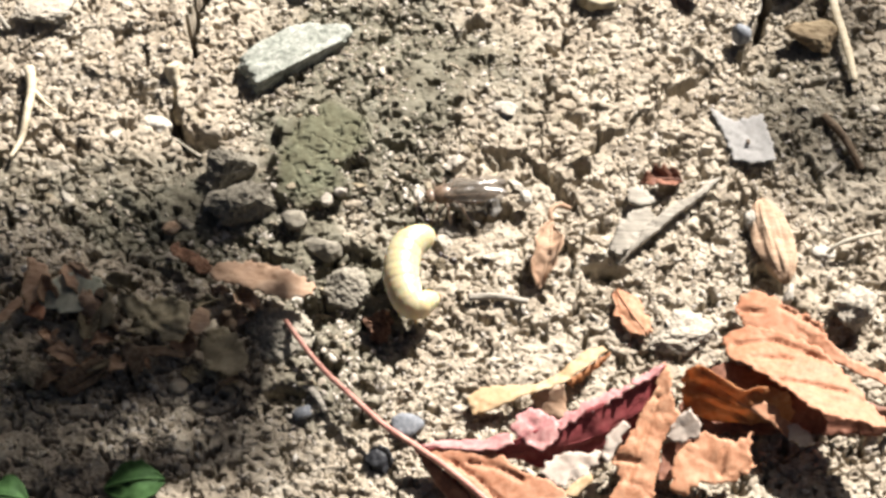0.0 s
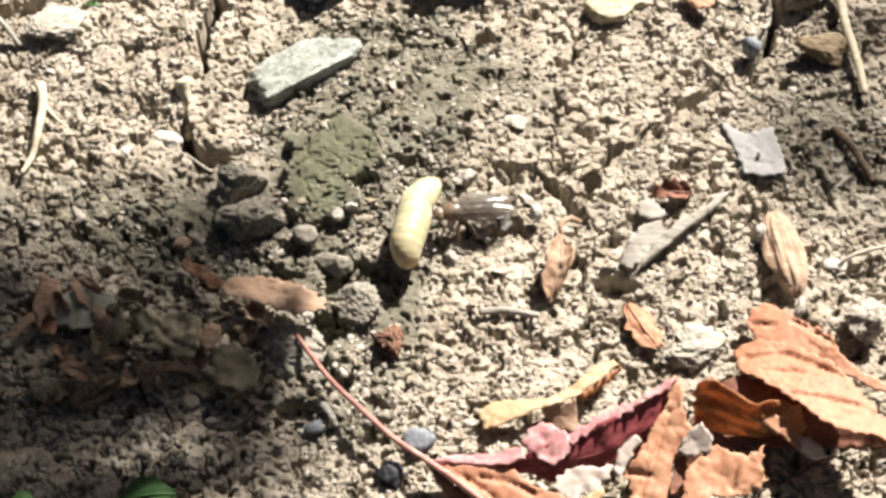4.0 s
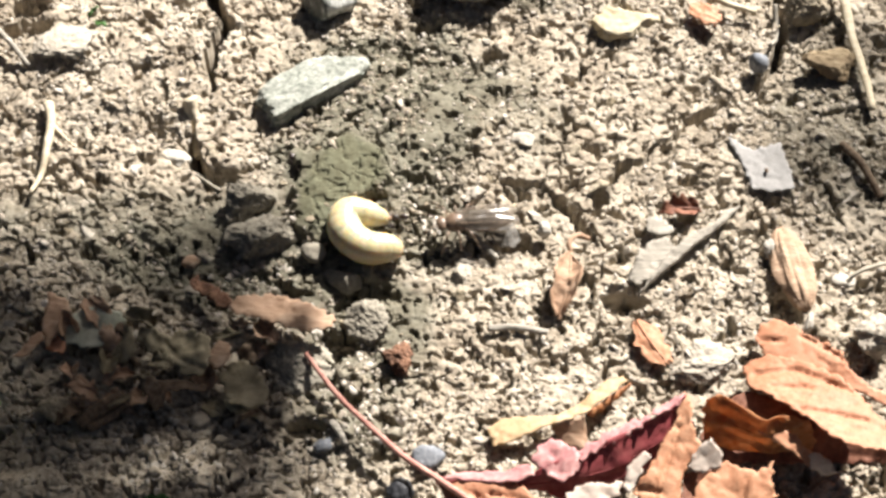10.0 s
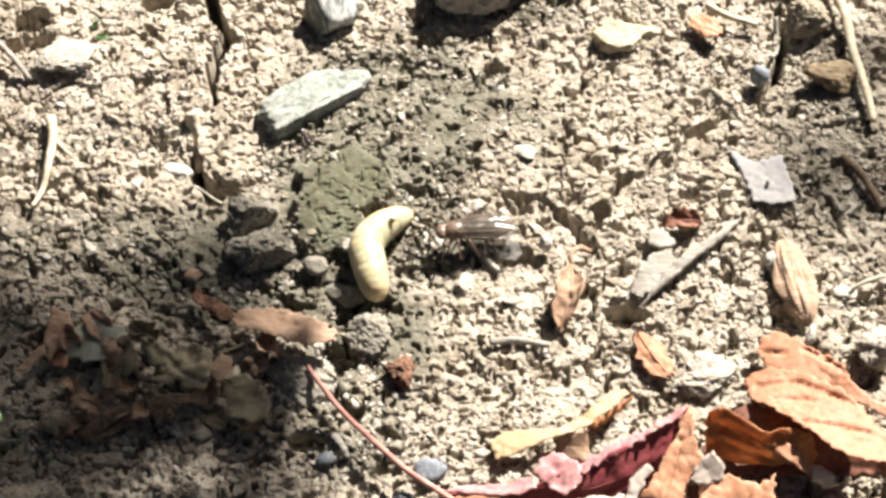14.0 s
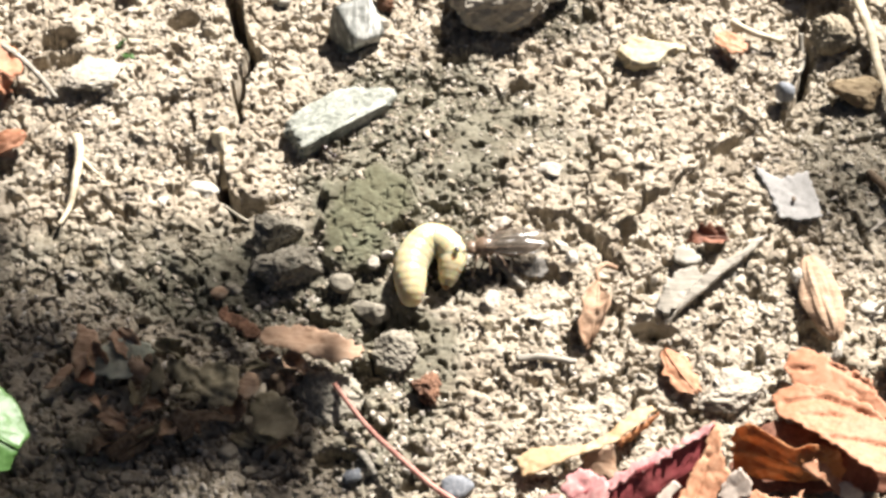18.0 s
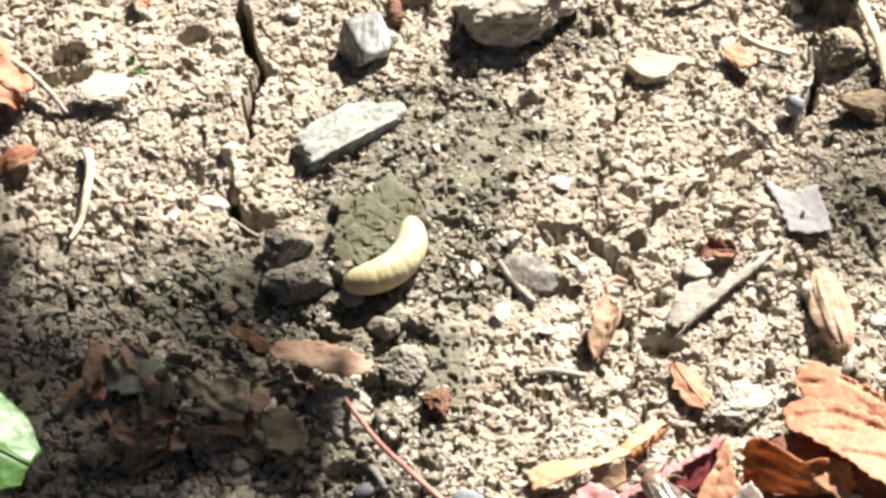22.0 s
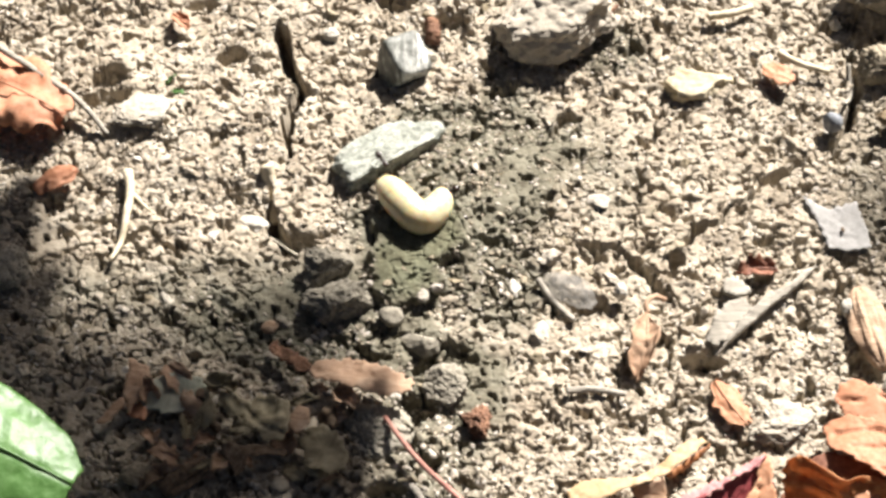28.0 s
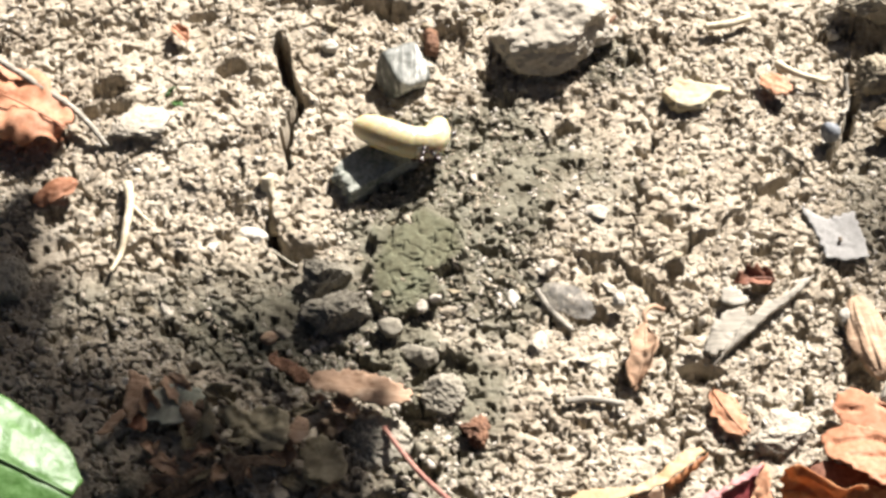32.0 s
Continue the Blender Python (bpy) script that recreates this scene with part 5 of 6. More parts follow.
    flap(top, [(17.4, -50.6, 5.0), (20.0, -47.3, 5.8), (25.1, -46.8, 6.0), (28.6, -46.3, 5.6), (28.2, -48.8, 5.0), (25.0, -51.5, 4.6), (20.4, -53.0, 4.6)], PALE_LEAF, "pale crumbled piece", 19, jag=0.9, bulge=1.0)
    flap(top, [(21.5, -54.6, 4.6), (24.0, -52.1, 5.0), (26.5, -50.7, 5.2), (27.0, -51.9, 5.0), (23.9, -54.9, 4.4)], YELLOW_LEAF, "orange crumbled bit", 20, jag=0.4, bulge=0.3)


large_leaf()


# ---- the living plant: one low leaf in view, and the leaves overhead that shade the soil ----
def plant_leaf(name, top, base, tip, width, mat, seed, nu=44, nv=25, lift=3.0, curl=2.0, label="", vein=0.5, blunt=0.62):
    v, f = sheet(blade_rows(base, tip, width, lift, curl, 0, 2.0, 9, blunt), nu, nv, 0.35, 0.5, 0.15, (0, 0), seed, 9.0, vein)
    leaf = part(name, v, f, mat, top, label)
    rows = blade_rows(base, tip, width, lift, curl, 0, 2.0, 9, blunt)
    v, f = tube([r[2] + np.array([0, 0, 0.1]) for r in rows], 0.45, 0.2, 24, 7, seed, 0.03)
    part("midrib", v, f, mat, leaf)
    return leaf


def low_plant():
    top = holder("low_plant", (-150, -60, 0), "fresh green broad-leaved plant with glossy veined leaf", "plant")
    v, f = tube([(-160, -62, -2), (-152, -58, 12), (-125.6, -22.3, 24)], 1.6, 1.0, 24, 9, 3, 0.05)
    part("stem", v, f, GREEN_LEAF, top)
    plant_leaf("leaf", top, (-125.6, -22.3, 24), (-83.8, -40.0, 22), 25, GREEN_LEAF, 4, 80, 45, 3.0, -3.5, "veined bright green leaf", 0.1, 0.5)


low_plant()


def shade_plant():
    """A taller plant on the sun's side, out of view; its leaves hang between the sun and the soil."""
    top = holder("tall_plant", (-260, 620, 0), "tall leafy green plant that shades the soil", "plant")
    rise = 1 / math.tan(SUN_EL)
    ax, ay = math.sin(SUN_AZ) * rise, math.cos(SUN_AZ) * rise
    v, f = tube([(-260, 620, -5), (-180 + ax * 240, 80 + ay * 380, 240), (-175 + ax * 600, 60 + ay * 600, 600), (-170 + ax * 1000, 50 + ay * 1000, 1000), (-160 + ax * 1420, 60 + ay * 1420, 1420)], 8, 4, 40, 10, 1, 0.04)
    part("stem", v, f, DARK_GREEN, top)
    rng = np.random.RandomState(4)
    for gx, gy, length, width, turn_by, high in SHADES:
        c = np.array([gx + ax * high, gy + ay * high, high])
        a = radians(turn_by)
        d = np.array([math.cos(a), math.sin(a), rng.uniform(-0.15, 0.15)]) * length / 2
        plant_leaf("leaf", top, c - d, c + d, width, DARK_GREEN, int(high), 26, 15, 4.0, 3.0, "", 0.3)
        joint = c - d + np.array(TO_SUN) * 160
        v, f = tube([c - d, (c - d) * 0.5 + joint * 0.5 + [0, 0, 4], joint], 0.9, 1.3, 14, 6, 2, 0.03)
        part("leaf_stalk", v, f, DARK_GREEN, top)
    for gx, gy, rx, ry, count in DAPPLES:
        for k in range(count):
            a = rng.uniform(0, 2 * math.pi)
            out = math.sqrt((k + 0.5) / count)
            high = rng.uniform(1250, 1400)
            a = a * 0.3 + k * 2.4
            c = np.array([gx + rx * out * math.cos(a) + ax * high, gy + ry * out * math.sin(a) + ay * high, high])
            b = rng.uniform(0, 2 * math.pi)
            d = np.array([math.cos(b), math.sin(b), rng.uniform(-0.2, 0.2)]) * rng.uniform(8, 10)
            v, f = sheet(blade_rows(c - d, c + d, rng.uniform(10, 13), 1.0, 1.0), 14, 9, 0.3, 0.3, 0.2, (0, 0), k)
            part("leaf", v, f, DARK_GREEN, top)
            v, f = tube([c - d, c - d + np.array(TO_SUN) * 60, c - d + np.array(TO_SUN) * 140], 0.5, 0.8, 8, 5, 2, 0.03)
            part("leaf_stalk", v, f, DARK_GREEN, top)


# shade on the soil: centre, leaf length and width, its turn, and its height
SHADES = [
    (-57.0, -26.0, 30, 10, -10, 410), (-58.0, -19.0, 26, 9, -15, 410), (-68.0, -45.0, 60, 13, 5, 420), (-33.5, -22.5, 22, 11, 80, 380),
    (-105.8, 5.4, 40, 16, 60, 430), (-111.0, 18.0, 46, 22, 80, 430), (-94.0, -6.0, 30, 10, 20, 430), (-80.0, -28.0, 50, 16, 0, 420),
]
# thin high foliage that lets part of the sun through: centre and half sizes on the soil, number of small leaves
DAPPLES = [(-47.0, 5.0, 14, 9, 5), (-75.9, 10.0, 36, 9, 5), (-69.2, -9.5, 10, 4, 3), (77.3, 24.1, 12, 20, 4), (85.4, 55.5, 7, 14, 3),
           (-64.4, -22.0, 36, 16, 10), (-40.9, -21.0, 12, 10, 3), (-96.9, -2.6, 18, 16, 12), (-108.7, 28.7, 10, 9, 5), (-40.1, -37.7, 20, 9, 5), (-62.0, -42.0, 34, 9, 8), (-92.0, -24.0, 20, 9, 8)]
shade_plant()


# ---- the grub: many soft rings that follow one another ----
RINGS = 26
RING_R = [float(np.interp(i / 25, (0, 0.06, 0.15, 0.3, 0.5, 0.7, 0.85, 0.95, 1), (2.5, 3.05, 3.35, 3.5, 3.5, 3.3, 2.8, 2.15, 1.6))) * (1.0, 1.0, 0.99)[i % 3] for i in range(26)]


def ring_mesh(r, half, seed, tip=0.0):
    """A plump ring of skin: bulging sides, folded ends, slightly flattened below."""
    rng = np.random.RandomState(seed)
    nu, nv = 18, 28
    verts, faces = [], []
    for i in range(nu + 1):
        a = math.pi * i / nu
        x = -math.cos(a) * half
        rad = r * math.sin(a) ** 0.8
        for k in range(nv):
            b = 2 * math.pi * k / nv
            fold = 1 + 0.003 * math.cos(b * 5 + seed)
            z = math.sin(b)
            verts.append((x, rad * math.cos(b) * fold, rad * (z if z > 0 else z * 0.9) * fold))
    for i in range(nu):
        for k in range(nv):
            a, b = i * nv + k, i * nv + (k + 1) % nv
            faces.append((a, b, b + nv, a + nv))
    return np.array(verts), faces


def build_grub():
    top = holder("grub", (0, 0, 0), "plump cream-coloured curled beetle grub on soil", "grub")
    rings = []
    for i, r in enumerate(RING_R):
        half = min(3.6, r * 1.15)
        v, f = ring_mesh(r, half, i)
        ring = part("body_ring", v, f, GRUB, top, origin=(0, 0, 0))
        rings.append(ring)
        if i == RINGS - 1:
            v, f = rock((0.7, 0.75, 0.7), 3, 2, 4, 0.05)
            part("mouth", v + [half * 0.95, 0, -0.1], f, GRUB_TIP, ring, "small brown mouth tip")
        if i in (19, 21, 23):
            for side in (-1, 1):
                v, f = tube([(0, side * r * 0.55, -r * 0.75), (0.3, side * r * 0.75, -r * 1.0), (0.5, side * r * 0.7, -r * 1.2)], 0.22, 0.08, 8, 6, i, 0.03)
                part("stub_leg", v, f, GRUB, ring)
    return top, rings


grub, grub_rings = build_grub()


# ---- ants ----
def build_ant(label):
    """An ant about four millimetres long; its head looks along +x."""
    top = holder("ant", (0, 0, 0), label, "ant", "ants round the grub")
    for name, size, at in (("head", (0.62, 0.52, 0.45), (1.45, 0, 0.85)), ("thorax", (0.8, 0.38, 0.4), (0.3, 0, 0.85)), ("waist", (0.2, 0.16, 0.25), (-0.55, 0, 0.8)), ("abdomen", (0.95, 0.7, 0.62), (-1.45, 0, 0.85))):
        v, f = BALLS[3]
        part(name, v * np.array(size) + np.array(at), f, ANT, top)
    for k, (x, reach) in enumerate(((0.75, 0.9), (0.3, 0.1), (-0.1, -1.0))):
        for side in (-1, 1):
            v, f = tube([(x, side * 0.25, 0.75), (x + reach * 0.5, side * 1.0, 1.25), (x + reach, side * 1.7, 0.5), (x + reach * 1.15, side * 2.1, 0.0)], 0.12, 0.06, 12, 6, k, 0.02)
            part("leg", v, f, ANT, top)
    for side in (-1, 1):
        v, f = tube([(1.85, side * 0.2, 1.0), (2.3, side * 0.7, 1.35), (2.9, side * 0.9, 1.0)], 0.08, 0.05, 10, 6, 9, 0.02)
        part("antenna", v, f, ANT, top)
    return top


ants = [build_ant("small dark brown ant tugging at the grub"), build_ant("small dark brown ant walking beside the grub"), build_ant("small dark brown ant on the soil")]


def build_mite():
    """A tiny dark mite, about a millimetre long."""
    top = holder("mite", (0, 0, 0), "tiny dark mite riding on the grub", "mite")
    v, f = BALLS[3]
    part("body", v * np.array((0.62, 0.48, 0.36)) + [0, 0, 0.3], f, ANT, top)
    for k in range(4):
        for side in (-1, 1):
            x = 0.4 - 0.27 * k
            v, f = tube([(x, side * 0.3, 0.3), (x, side * 0.6, 0.5), (x, side * 0.8, 0.0)], 0.07, 0.04, 8, 5, k, 0.02)
            part("leg", v, f, ANT, top)
    return top


mite = build_mite()


# ---- the winged insect, and the torn wing that it sat upon ----
def build_insect():
    """A brown insect with long clear wings folded over its back; its head looks along -x."""
    top = holder("winged_insect", (0, 0, 0), "brown winged insect with clear glossy folded wings", "insect")
    for name, size, at in (("head", (1.1, 1.1, 0.9), (-5.2, 0, 1.6)), ("thorax", (2.3, 1.45, 1.3), (-2.6, 0, 1.7)), ("abdomen", (4.6, 1.5, 1.2), (2.6, -0.2, 1.4))):
        v, f = rock(size, len(name), 3, 0, 0.05)
        part(name, v + np.array(at), f, INSECT, top)
    for side in (-1, 1):
        rows = blade_rows((-2.8, side * 0.6, 2.9), (8.4, side * 1.0, 1.9), 3.4, 0.8, -0.9, side * 0.4, 0, 7, 0.6)
        v, f = sheet(rows, 34, 13, 0.06, 0.18, 0.05, (0, 0), 5 + side, 3.0)
        wing = part("wing", v, f, WING, top, "clear glossy wing")
        for w in (1, 3):
            v, f = tube([r[w] + np.array([0, 0, 0.04]) for r in rows], 0.05, 0.03, 16, 5, w, 0.02)
            part("wing_vein", v, f, INSECT, wing)
    for k, (x, reach) in enumerate(((-3.8, -1.6), (-2.6, 0.2), (-1.4, 2.0))):
        for side in (-1, 1):
            v, f = tube([(x, side * 0.9, 1.3), (x + reach * 0.5, side * 2.2, 2.1), (x + reach, side * 3.2, 0.6), (x + reach * 1.2, side * 3.8, 0.0)], 0.2, 0.1, 12, 6, k, 0.02)
            part("leg", v, f, INSECT, top)
    for side in (-1, 1):
        v, f = tube([(-6.0, side * 0.4, 1.9), (-7.0, side * 1.0, 2.6), (-8.2, side * 1.6, 2.0)], 0.12, 0.07, 10, 6, 9, 0.02)
        part("antenna", v, f, INSECT, top)
    return top


insect = build_insect()
insect.scale = (1.12, 1.45, 1.25)


def torn_wing():
    rows = blade_rows((1.4, 15.4, 1.0), (11.2, 7.8, 0.9), 6.5, 0.7, -0.6, 0, 0, 7, 0.5)
    v, f = sheet(rows, 30, 17, 0.08, 0.5, 0.5, (0, 0), 31, 3.0)
    tagged(part("torn_wing", v, f, SKIN), "torn translucent grey insect wing lying on soil", "wing")


torn_wing()


# ---- loose crumbs: the larger ones singly, the rest as one scatter ----
def crumb_field():
    rng = np.random.RandomState(7)
    kinds = [rock((1, rng.uniform(0.5, 0.95), rng.uniform(0.3, 0.5)), 200 + k, 2, 14, 0.3, 0.28)[0] for k in range(10)]
    faces2 = np.array(BALLS[2][1])
    small = [rock((1.3, rng.uniform(0.5, 1.0), rng.uniform(0.3, 0.6)), 300 + k, 1, 8, 0.4, 0.25)[0] for k in range(12)]
    faces1 = np.array(BALLS[1][1])
    verts, faces, base = [], [], 0

    def scatter(count, lo, hi, shapes, shape_faces, power, sink, area=(-122, 97, -56, 99)):
        nonlocal base
        x, y = rng.uniform(area[0], area[1], count), rng.uniform(area[2], area[3], count)
        keep = fbm(x / 14, y / 14, 80, 3) + 0.25 * rng.rand(count) > 0.55
        keep &= moss_at(x, y) < 0.4
        x, y = x[keep], y[keep]
        z = ground_height(x, y)
        r = lo + (hi - lo) * rng.rand(len(x)) ** power
        for k in range(len(x)):
            a = rng.uniform(0, 2 * math.pi)
            c, s = math.cos(a), math.sin(a)
            v = turn(shapes[rng.randint(len(shapes))], rng.uniform(-40, 40), rng.uniform(-40, 40), 0) * r[k]
            verts.append(np.stack([v[:, 0] * c - v[:, 1] * s + x[k], v[:, 0] * s + v[:, 1] * c + y[k], v[:, 2] + z[k] + r[k] * sink], axis=1))
            faces.append(shape_faces + base)
            base += len(v)

    scatter(42000, 0.22, 0.8, small, faces1, 1.6, 0.05)
    scatter(3000, 0.7, 1.9, kinds, faces2, 2.0, -0.1)
    scatter(1200, 0.5, 1.9, kinds, faces2, 1.8, -0.1, (-88, -14, -46, 18))
    v, f = np.vstack(verts) * S, np.vstack(faces)
    me = bpy.data.meshes.new("soil_crumbs")
    me.vertices.add(len(v))
    me.vertices.foreach_set("co", v.reshape(-1))
    me.loops.add(f.size)
    me.loops.foreach_set("vertex_index", f.reshape(-1).astype(np.int32))
    me.polygons.add(len(f))
    me.polygons.foreach_set("loop_start", np.arange(0, f.size, 3, dtype=np.int32))
    me.update(calc_edges=True)
    me.materials.append(CRUMB)
    tagged(new("soil_crumbs", me), "loose pale crumbs of dry soil", "soil crumbs", kind="stuff")
    # larger crumbs and small stones, each an object of its own on the ground
    shapes = []
    for k in range(14):
        v, f = rock((1, rng.uniform(0.6, 1.0), rng.uniform(0.4, 0.65)), 400 + k, 4, 16, 0.22, 0.25, crumble=0.7)
        shapes.append([mesh_of("clod", v, f, m) for m in (CLOD, PEBBLE)])
    for k in range(290):
        x, y = rng.uniform(-112, 88), rng.uniform(-50, 90)
        r = 1.3 + 1.6 * rng.rand() ** 2.2
        ob = new("clod", shapes[rng.randint(14)][1 if rng.rand() < 0.08 else 0])
        ob.parent = ground
        ob.location = (x * S, y * S, (ground_z(x, y) - r * 0.15) * S)
        ob.rotation_euler = (rng.uniform(-0.4, 0.4), rng.uniform(-0.4, 0.4), rng.uniform(0, 6.28))
        ob.scale = (r, r, r)


crumb_field()

# ---- what moves ----
# grub: seconds, lift over the soil, then five places (x, y) from its blunt end to its narrow end
GRUB_ROWS = [
    (0.0, 2.5, -3.7, -0.2, -6.9, -3.5, -7.9, -9.5, -5.8, -15.5, -1.8, -13.7),
    (0.2, 2.5, -4.0, -0.1, -7.5, -4.2, -8.1, -10.2, -5.5, -14.6, -1.7, -10.9),
    (0.5, 2.4, -6.2, 0.6, -8.1, -4.0, -7.4, -10.0, -4.8, -12.2, -1.7, -6.3),
    (0.7, 2.4, -6.2, 0.6, -8.1, -4.0, -6.8, -9.2, -4.2, -10.7, -0.6, -4.0),
    (1.0, 2.4, -7.0, 1.8, -7.7, -4.3, -5.3, -9.6, -2.2, -7.3, 2.1, 1.0),
    (1.2, 2.3, -6.8, 2.2, -7.4, -4.3, -4.1, -9.3, -0.9, -6.6, 2.3, 0.6),
    (1.5, 2.3, -6.4, 2.0, -6.9, -4.1, -3.7, -7.1, -0.5, -4.4, 2.3, 1.7),
    (1.7, 2.3, -7.0, 3.0, -6.3, -2.8, -3.7, -5.5, -0.5, -2.1, 2.7, 3.6),
    (2.0, 2.2, -6.9, 1.6, -7.1, -3.7, -4.3, -6.0, -0.4, 0.0, 6.1, 0.5),
    (2.2, 2.2, -6.5, 2.1, -6.5, -3.3, -3.7, -5.8, 0.6, 0.5, 6.7, 1.1),
    (2.5, 2.1, -6.8, 0.7, -6.4, -2.8, -4.2, -4.3, 0.4, 1.5, 5.6, 7.3),
    (2.7, 2.1, -7.7, 0.6, -7.0, -2.4, -5.1, -2.4, -1.2, 4.5, 2.7, 12.3),
    (3.0, 2.1, -7.0, -1.4, -6.3, -0.7, -4.8, 1.9, -2.5, 6.2, -0.1, 12.5),
    (3.2, 2.0, -8.0, -0.9, -7.3, 0.6, -5.4, 4.4, -3.2, 9.1, -0.6, 13.8),
    (3.5, 2.0, -8.2, -1.5, -7.6, 1.3, -5.7, 5.9, -3.7, 11.4, -1.1, 16.1),
    (5.5, 0.3, -11.6, 1.0, -16.0, 2.3, -20.6, 6.3, -21.8, 11.0, -16.8, 15.0),
    (6.0, 0.3, -11.8, 2.6, -16.8, 5.2, -21.3, 7.6, -24.8, 11.0, -23.7, 14.6),
    (6.5, 0.3, -11.6, 7.2, -16.6, 6.0, -22.8, 7.3, -25.1, 11.3, -20.7, 13.0),
    (7.0, 0.3, -13.2, 4.4, -17.6, 6.6, -22.7, 9.5, -23.9, 12.9, -19.4, 13.3),
    (7.5, 0.3, -13.4, 5.4, -18.2, 6.1, -22.7, 8.1, -23.9, 12.8, -18.3, 14.4),
    (8.0, 0.3, -14.4, 4.5, -19.4, 6.1, -23.4, 10.1, -23.2, 14.2, -18.2, 13.5),
    (8.5, 0.3, -14.7, 4.1, -19.7, 6.1, -23.7, 10.8, -23.3, 14.5, -18.0, 13.1),
    (9.0, 0.3, -14.1, 4.8, -19.1, 5.5, -23.7, 9.6, -23.2, 13.8, -17.0, 12.8),
    (9.5, 0.3, -13.8, 5.7, -18.8, 5.6, -22.7, 9.0, -22.3, 13.7, -15.5, 13.9),
    (10.0, 0.3, -13.7, 5.8, -18.7, 5.6, -22.7, 9.2, -22.2, 13.6, -15.5, 13.5),
    (10.5, 0.3, -13.6, 5.9, -18.6, 5.4, -22.6, 9.1, -21.5, 13.5, -15.3, 13.0),
    (11.0, 0.3, -14.0, 6.4, -18.4, 5.8, -22.7, 9.4, -21.4, 14.2, -15.2, 13.7),
    (11.5, 0.3, -12.9, 1.2, -17.4, 2.7, -20.8, 7.4, -19.2, 12.0, -11.3, 12.6),
    (12.0, 0.3, -12.7, 1.3, -17.7, 3.7, -20.6, 8.4, -17.9, 12.8, -10.0, 10.3),
    (12.5, 0.3, -13.1, 1.8, -17.6, 4.2, -20.8, 8.9, -17.7, 13.3, -10.9, 10.5),
    (13.0, 0.3, -13.4, 3.2, -18.5, 4.8, -21.3, 9.5, -18.6, 14.1, -11.8, 12.0),
    (13.5, 0.3, -14.8, 3.3, -19.3, 5.0, -21.6, 9.7, -18.3, 13.4, -9.3, 12.9),
    (13.8, 0.3, -16.8, 0.4, -19.1, 5.0, -20.8, 9.0, -17.0, 12.6, -9.3, 14.9),
    (14.0, 0.3, -17.1, -0.7, -18.3, 4.3, -19.0, 9.0, -16.2, 13.3, -11.2, 17.3),
    (14.2, 0.3, -16.9, -0.6, -15.9, 5.2, -15.4, 9.9, -13.7, 14.6, -11.5, 19.3),
    (14.5, 0.3, -17.5, 0.2, -14.8, 5.0, -12.6, 10.3, -11.5, 15.0, -13.3, 20.5),
    (16.5, 0.3, -17.8, 1.5, -16.2, 7.4, -12.9, 14.0, -9.0, 12.6, -9.5, 6.6),
    (17.0, 0.3, -16.0, 1.4, -16.1, 8.0, -12.7, 13.9, -8.8, 11.8, -7.7, 5.8),
    (17.5, 0.3, -15.3, 1.9, -15.4, 8.8, -12.0, 13.8, -7.5, 11.3, -7.0, 5.3),
    (18.0, 0.3, -15.3, 1.9, -15.3, 8.9, -11.7, 14.2, -7.5, 11.5, -8.3, 5.5),
    (18.5, 0.3, -15.5, 2.4, -15.8, 9.4, -11.9, 14.3, -7.4, 11.2, -8.7, 5.3),
    (19.0, 0.3, -16.5, 2.8, -16.0, 9.1, -12.1, 13.3, -7.6, 9.6, -2.6, 3.8),
    (19.5, 1.5, -14.8, 2.2, -15.4, 7.2, -12.1, 11.8, -7.1, 9.7, -1.0, 3.0),
    (20.0, 1.5, -18.7, 8.4, -16.5, 11.7, -11.4, 12.9, -6.4, 8.8, -0.9, 2.8),
    (20.5, 1.5, -21.8, 7.7, -17.9, 10.0, -12.8, 11.3, -7.2, 10.1, -3.9, 6.0),
    (21.0, 1.5, -25.5, 10.2, -20.4, 12.2, -15.4, 13.4, -10.9, 10.6, -9.2, 3.3),
    (21.5, 0.3, -27.5, 6.7, -22.5, 9.9, -17.5, 13.2, -13.0, 12.4, -9.6, 9.0),
    (21.8, 0.3, -28.2, 7.6, -24.3, 9.5, -20.4, 11.5, -16.5, 14.8, -15.3, 17.8),
    (22.0, 0.3, -28.5, 8.5, -24.6, 9.1, -20.1, 11.7, -17.4, 16.4, -17.4, 23.2),
    (22.3, 0.3, -28.4, 9.1, -23.9, 9.0, -19.4, 13.6, -17.2, 19.7, -16.4, 27.4),
    (22.5, 0.3, -28.1, 8.4, -23.7, 9.0, -19.8, 13.6, -17.0, 18.3, -16.1, 25.2),
    (22.8, 0.3, -28.3, 9.7, -23.8, 9.2, -19.3, 12.5, -17.1, 17.2, -17.7, 22.0),
    (23.0, 0.3, -28.4, 9.7, -23.9, 9.6, -19.4, 12.2, -16.6, 16.2, -17.8, 19.9),
    (23.3, 1.6, -26.3, 12.4, -22.4, 15.1, -19.1, 17.7, -15.7, 19.7, -14.0, 20.4),
    (23.5, 2.5, -28.2, 12.4, -23.8, 16.1, -19.9, 19.4, -16.5, 21.4, -14.2, 22.0),
    (23.8, 2.5, -29.5, 17.6, -25.0, 20.1, -19.9, 22.1, -14.8, 23.3, -10.2, 22.5),
    (24.0, 2.5, -30.4, 22.0, -25.9, 22.3, -20.7, 22.8, -15.6, 23.5, -11.0, 24.3),
    (24.3, 2.5, -31.4, 26.8, -26.7, 24.4, -21.6, 24.3, -17.0, 26.5, -14.8, 32.1),
    (24.5, 2.5, -30.5, 26.3, -25.3, 23.7, -20.1, 23.5, -16.2, 27.6, -15.6, 33.0),
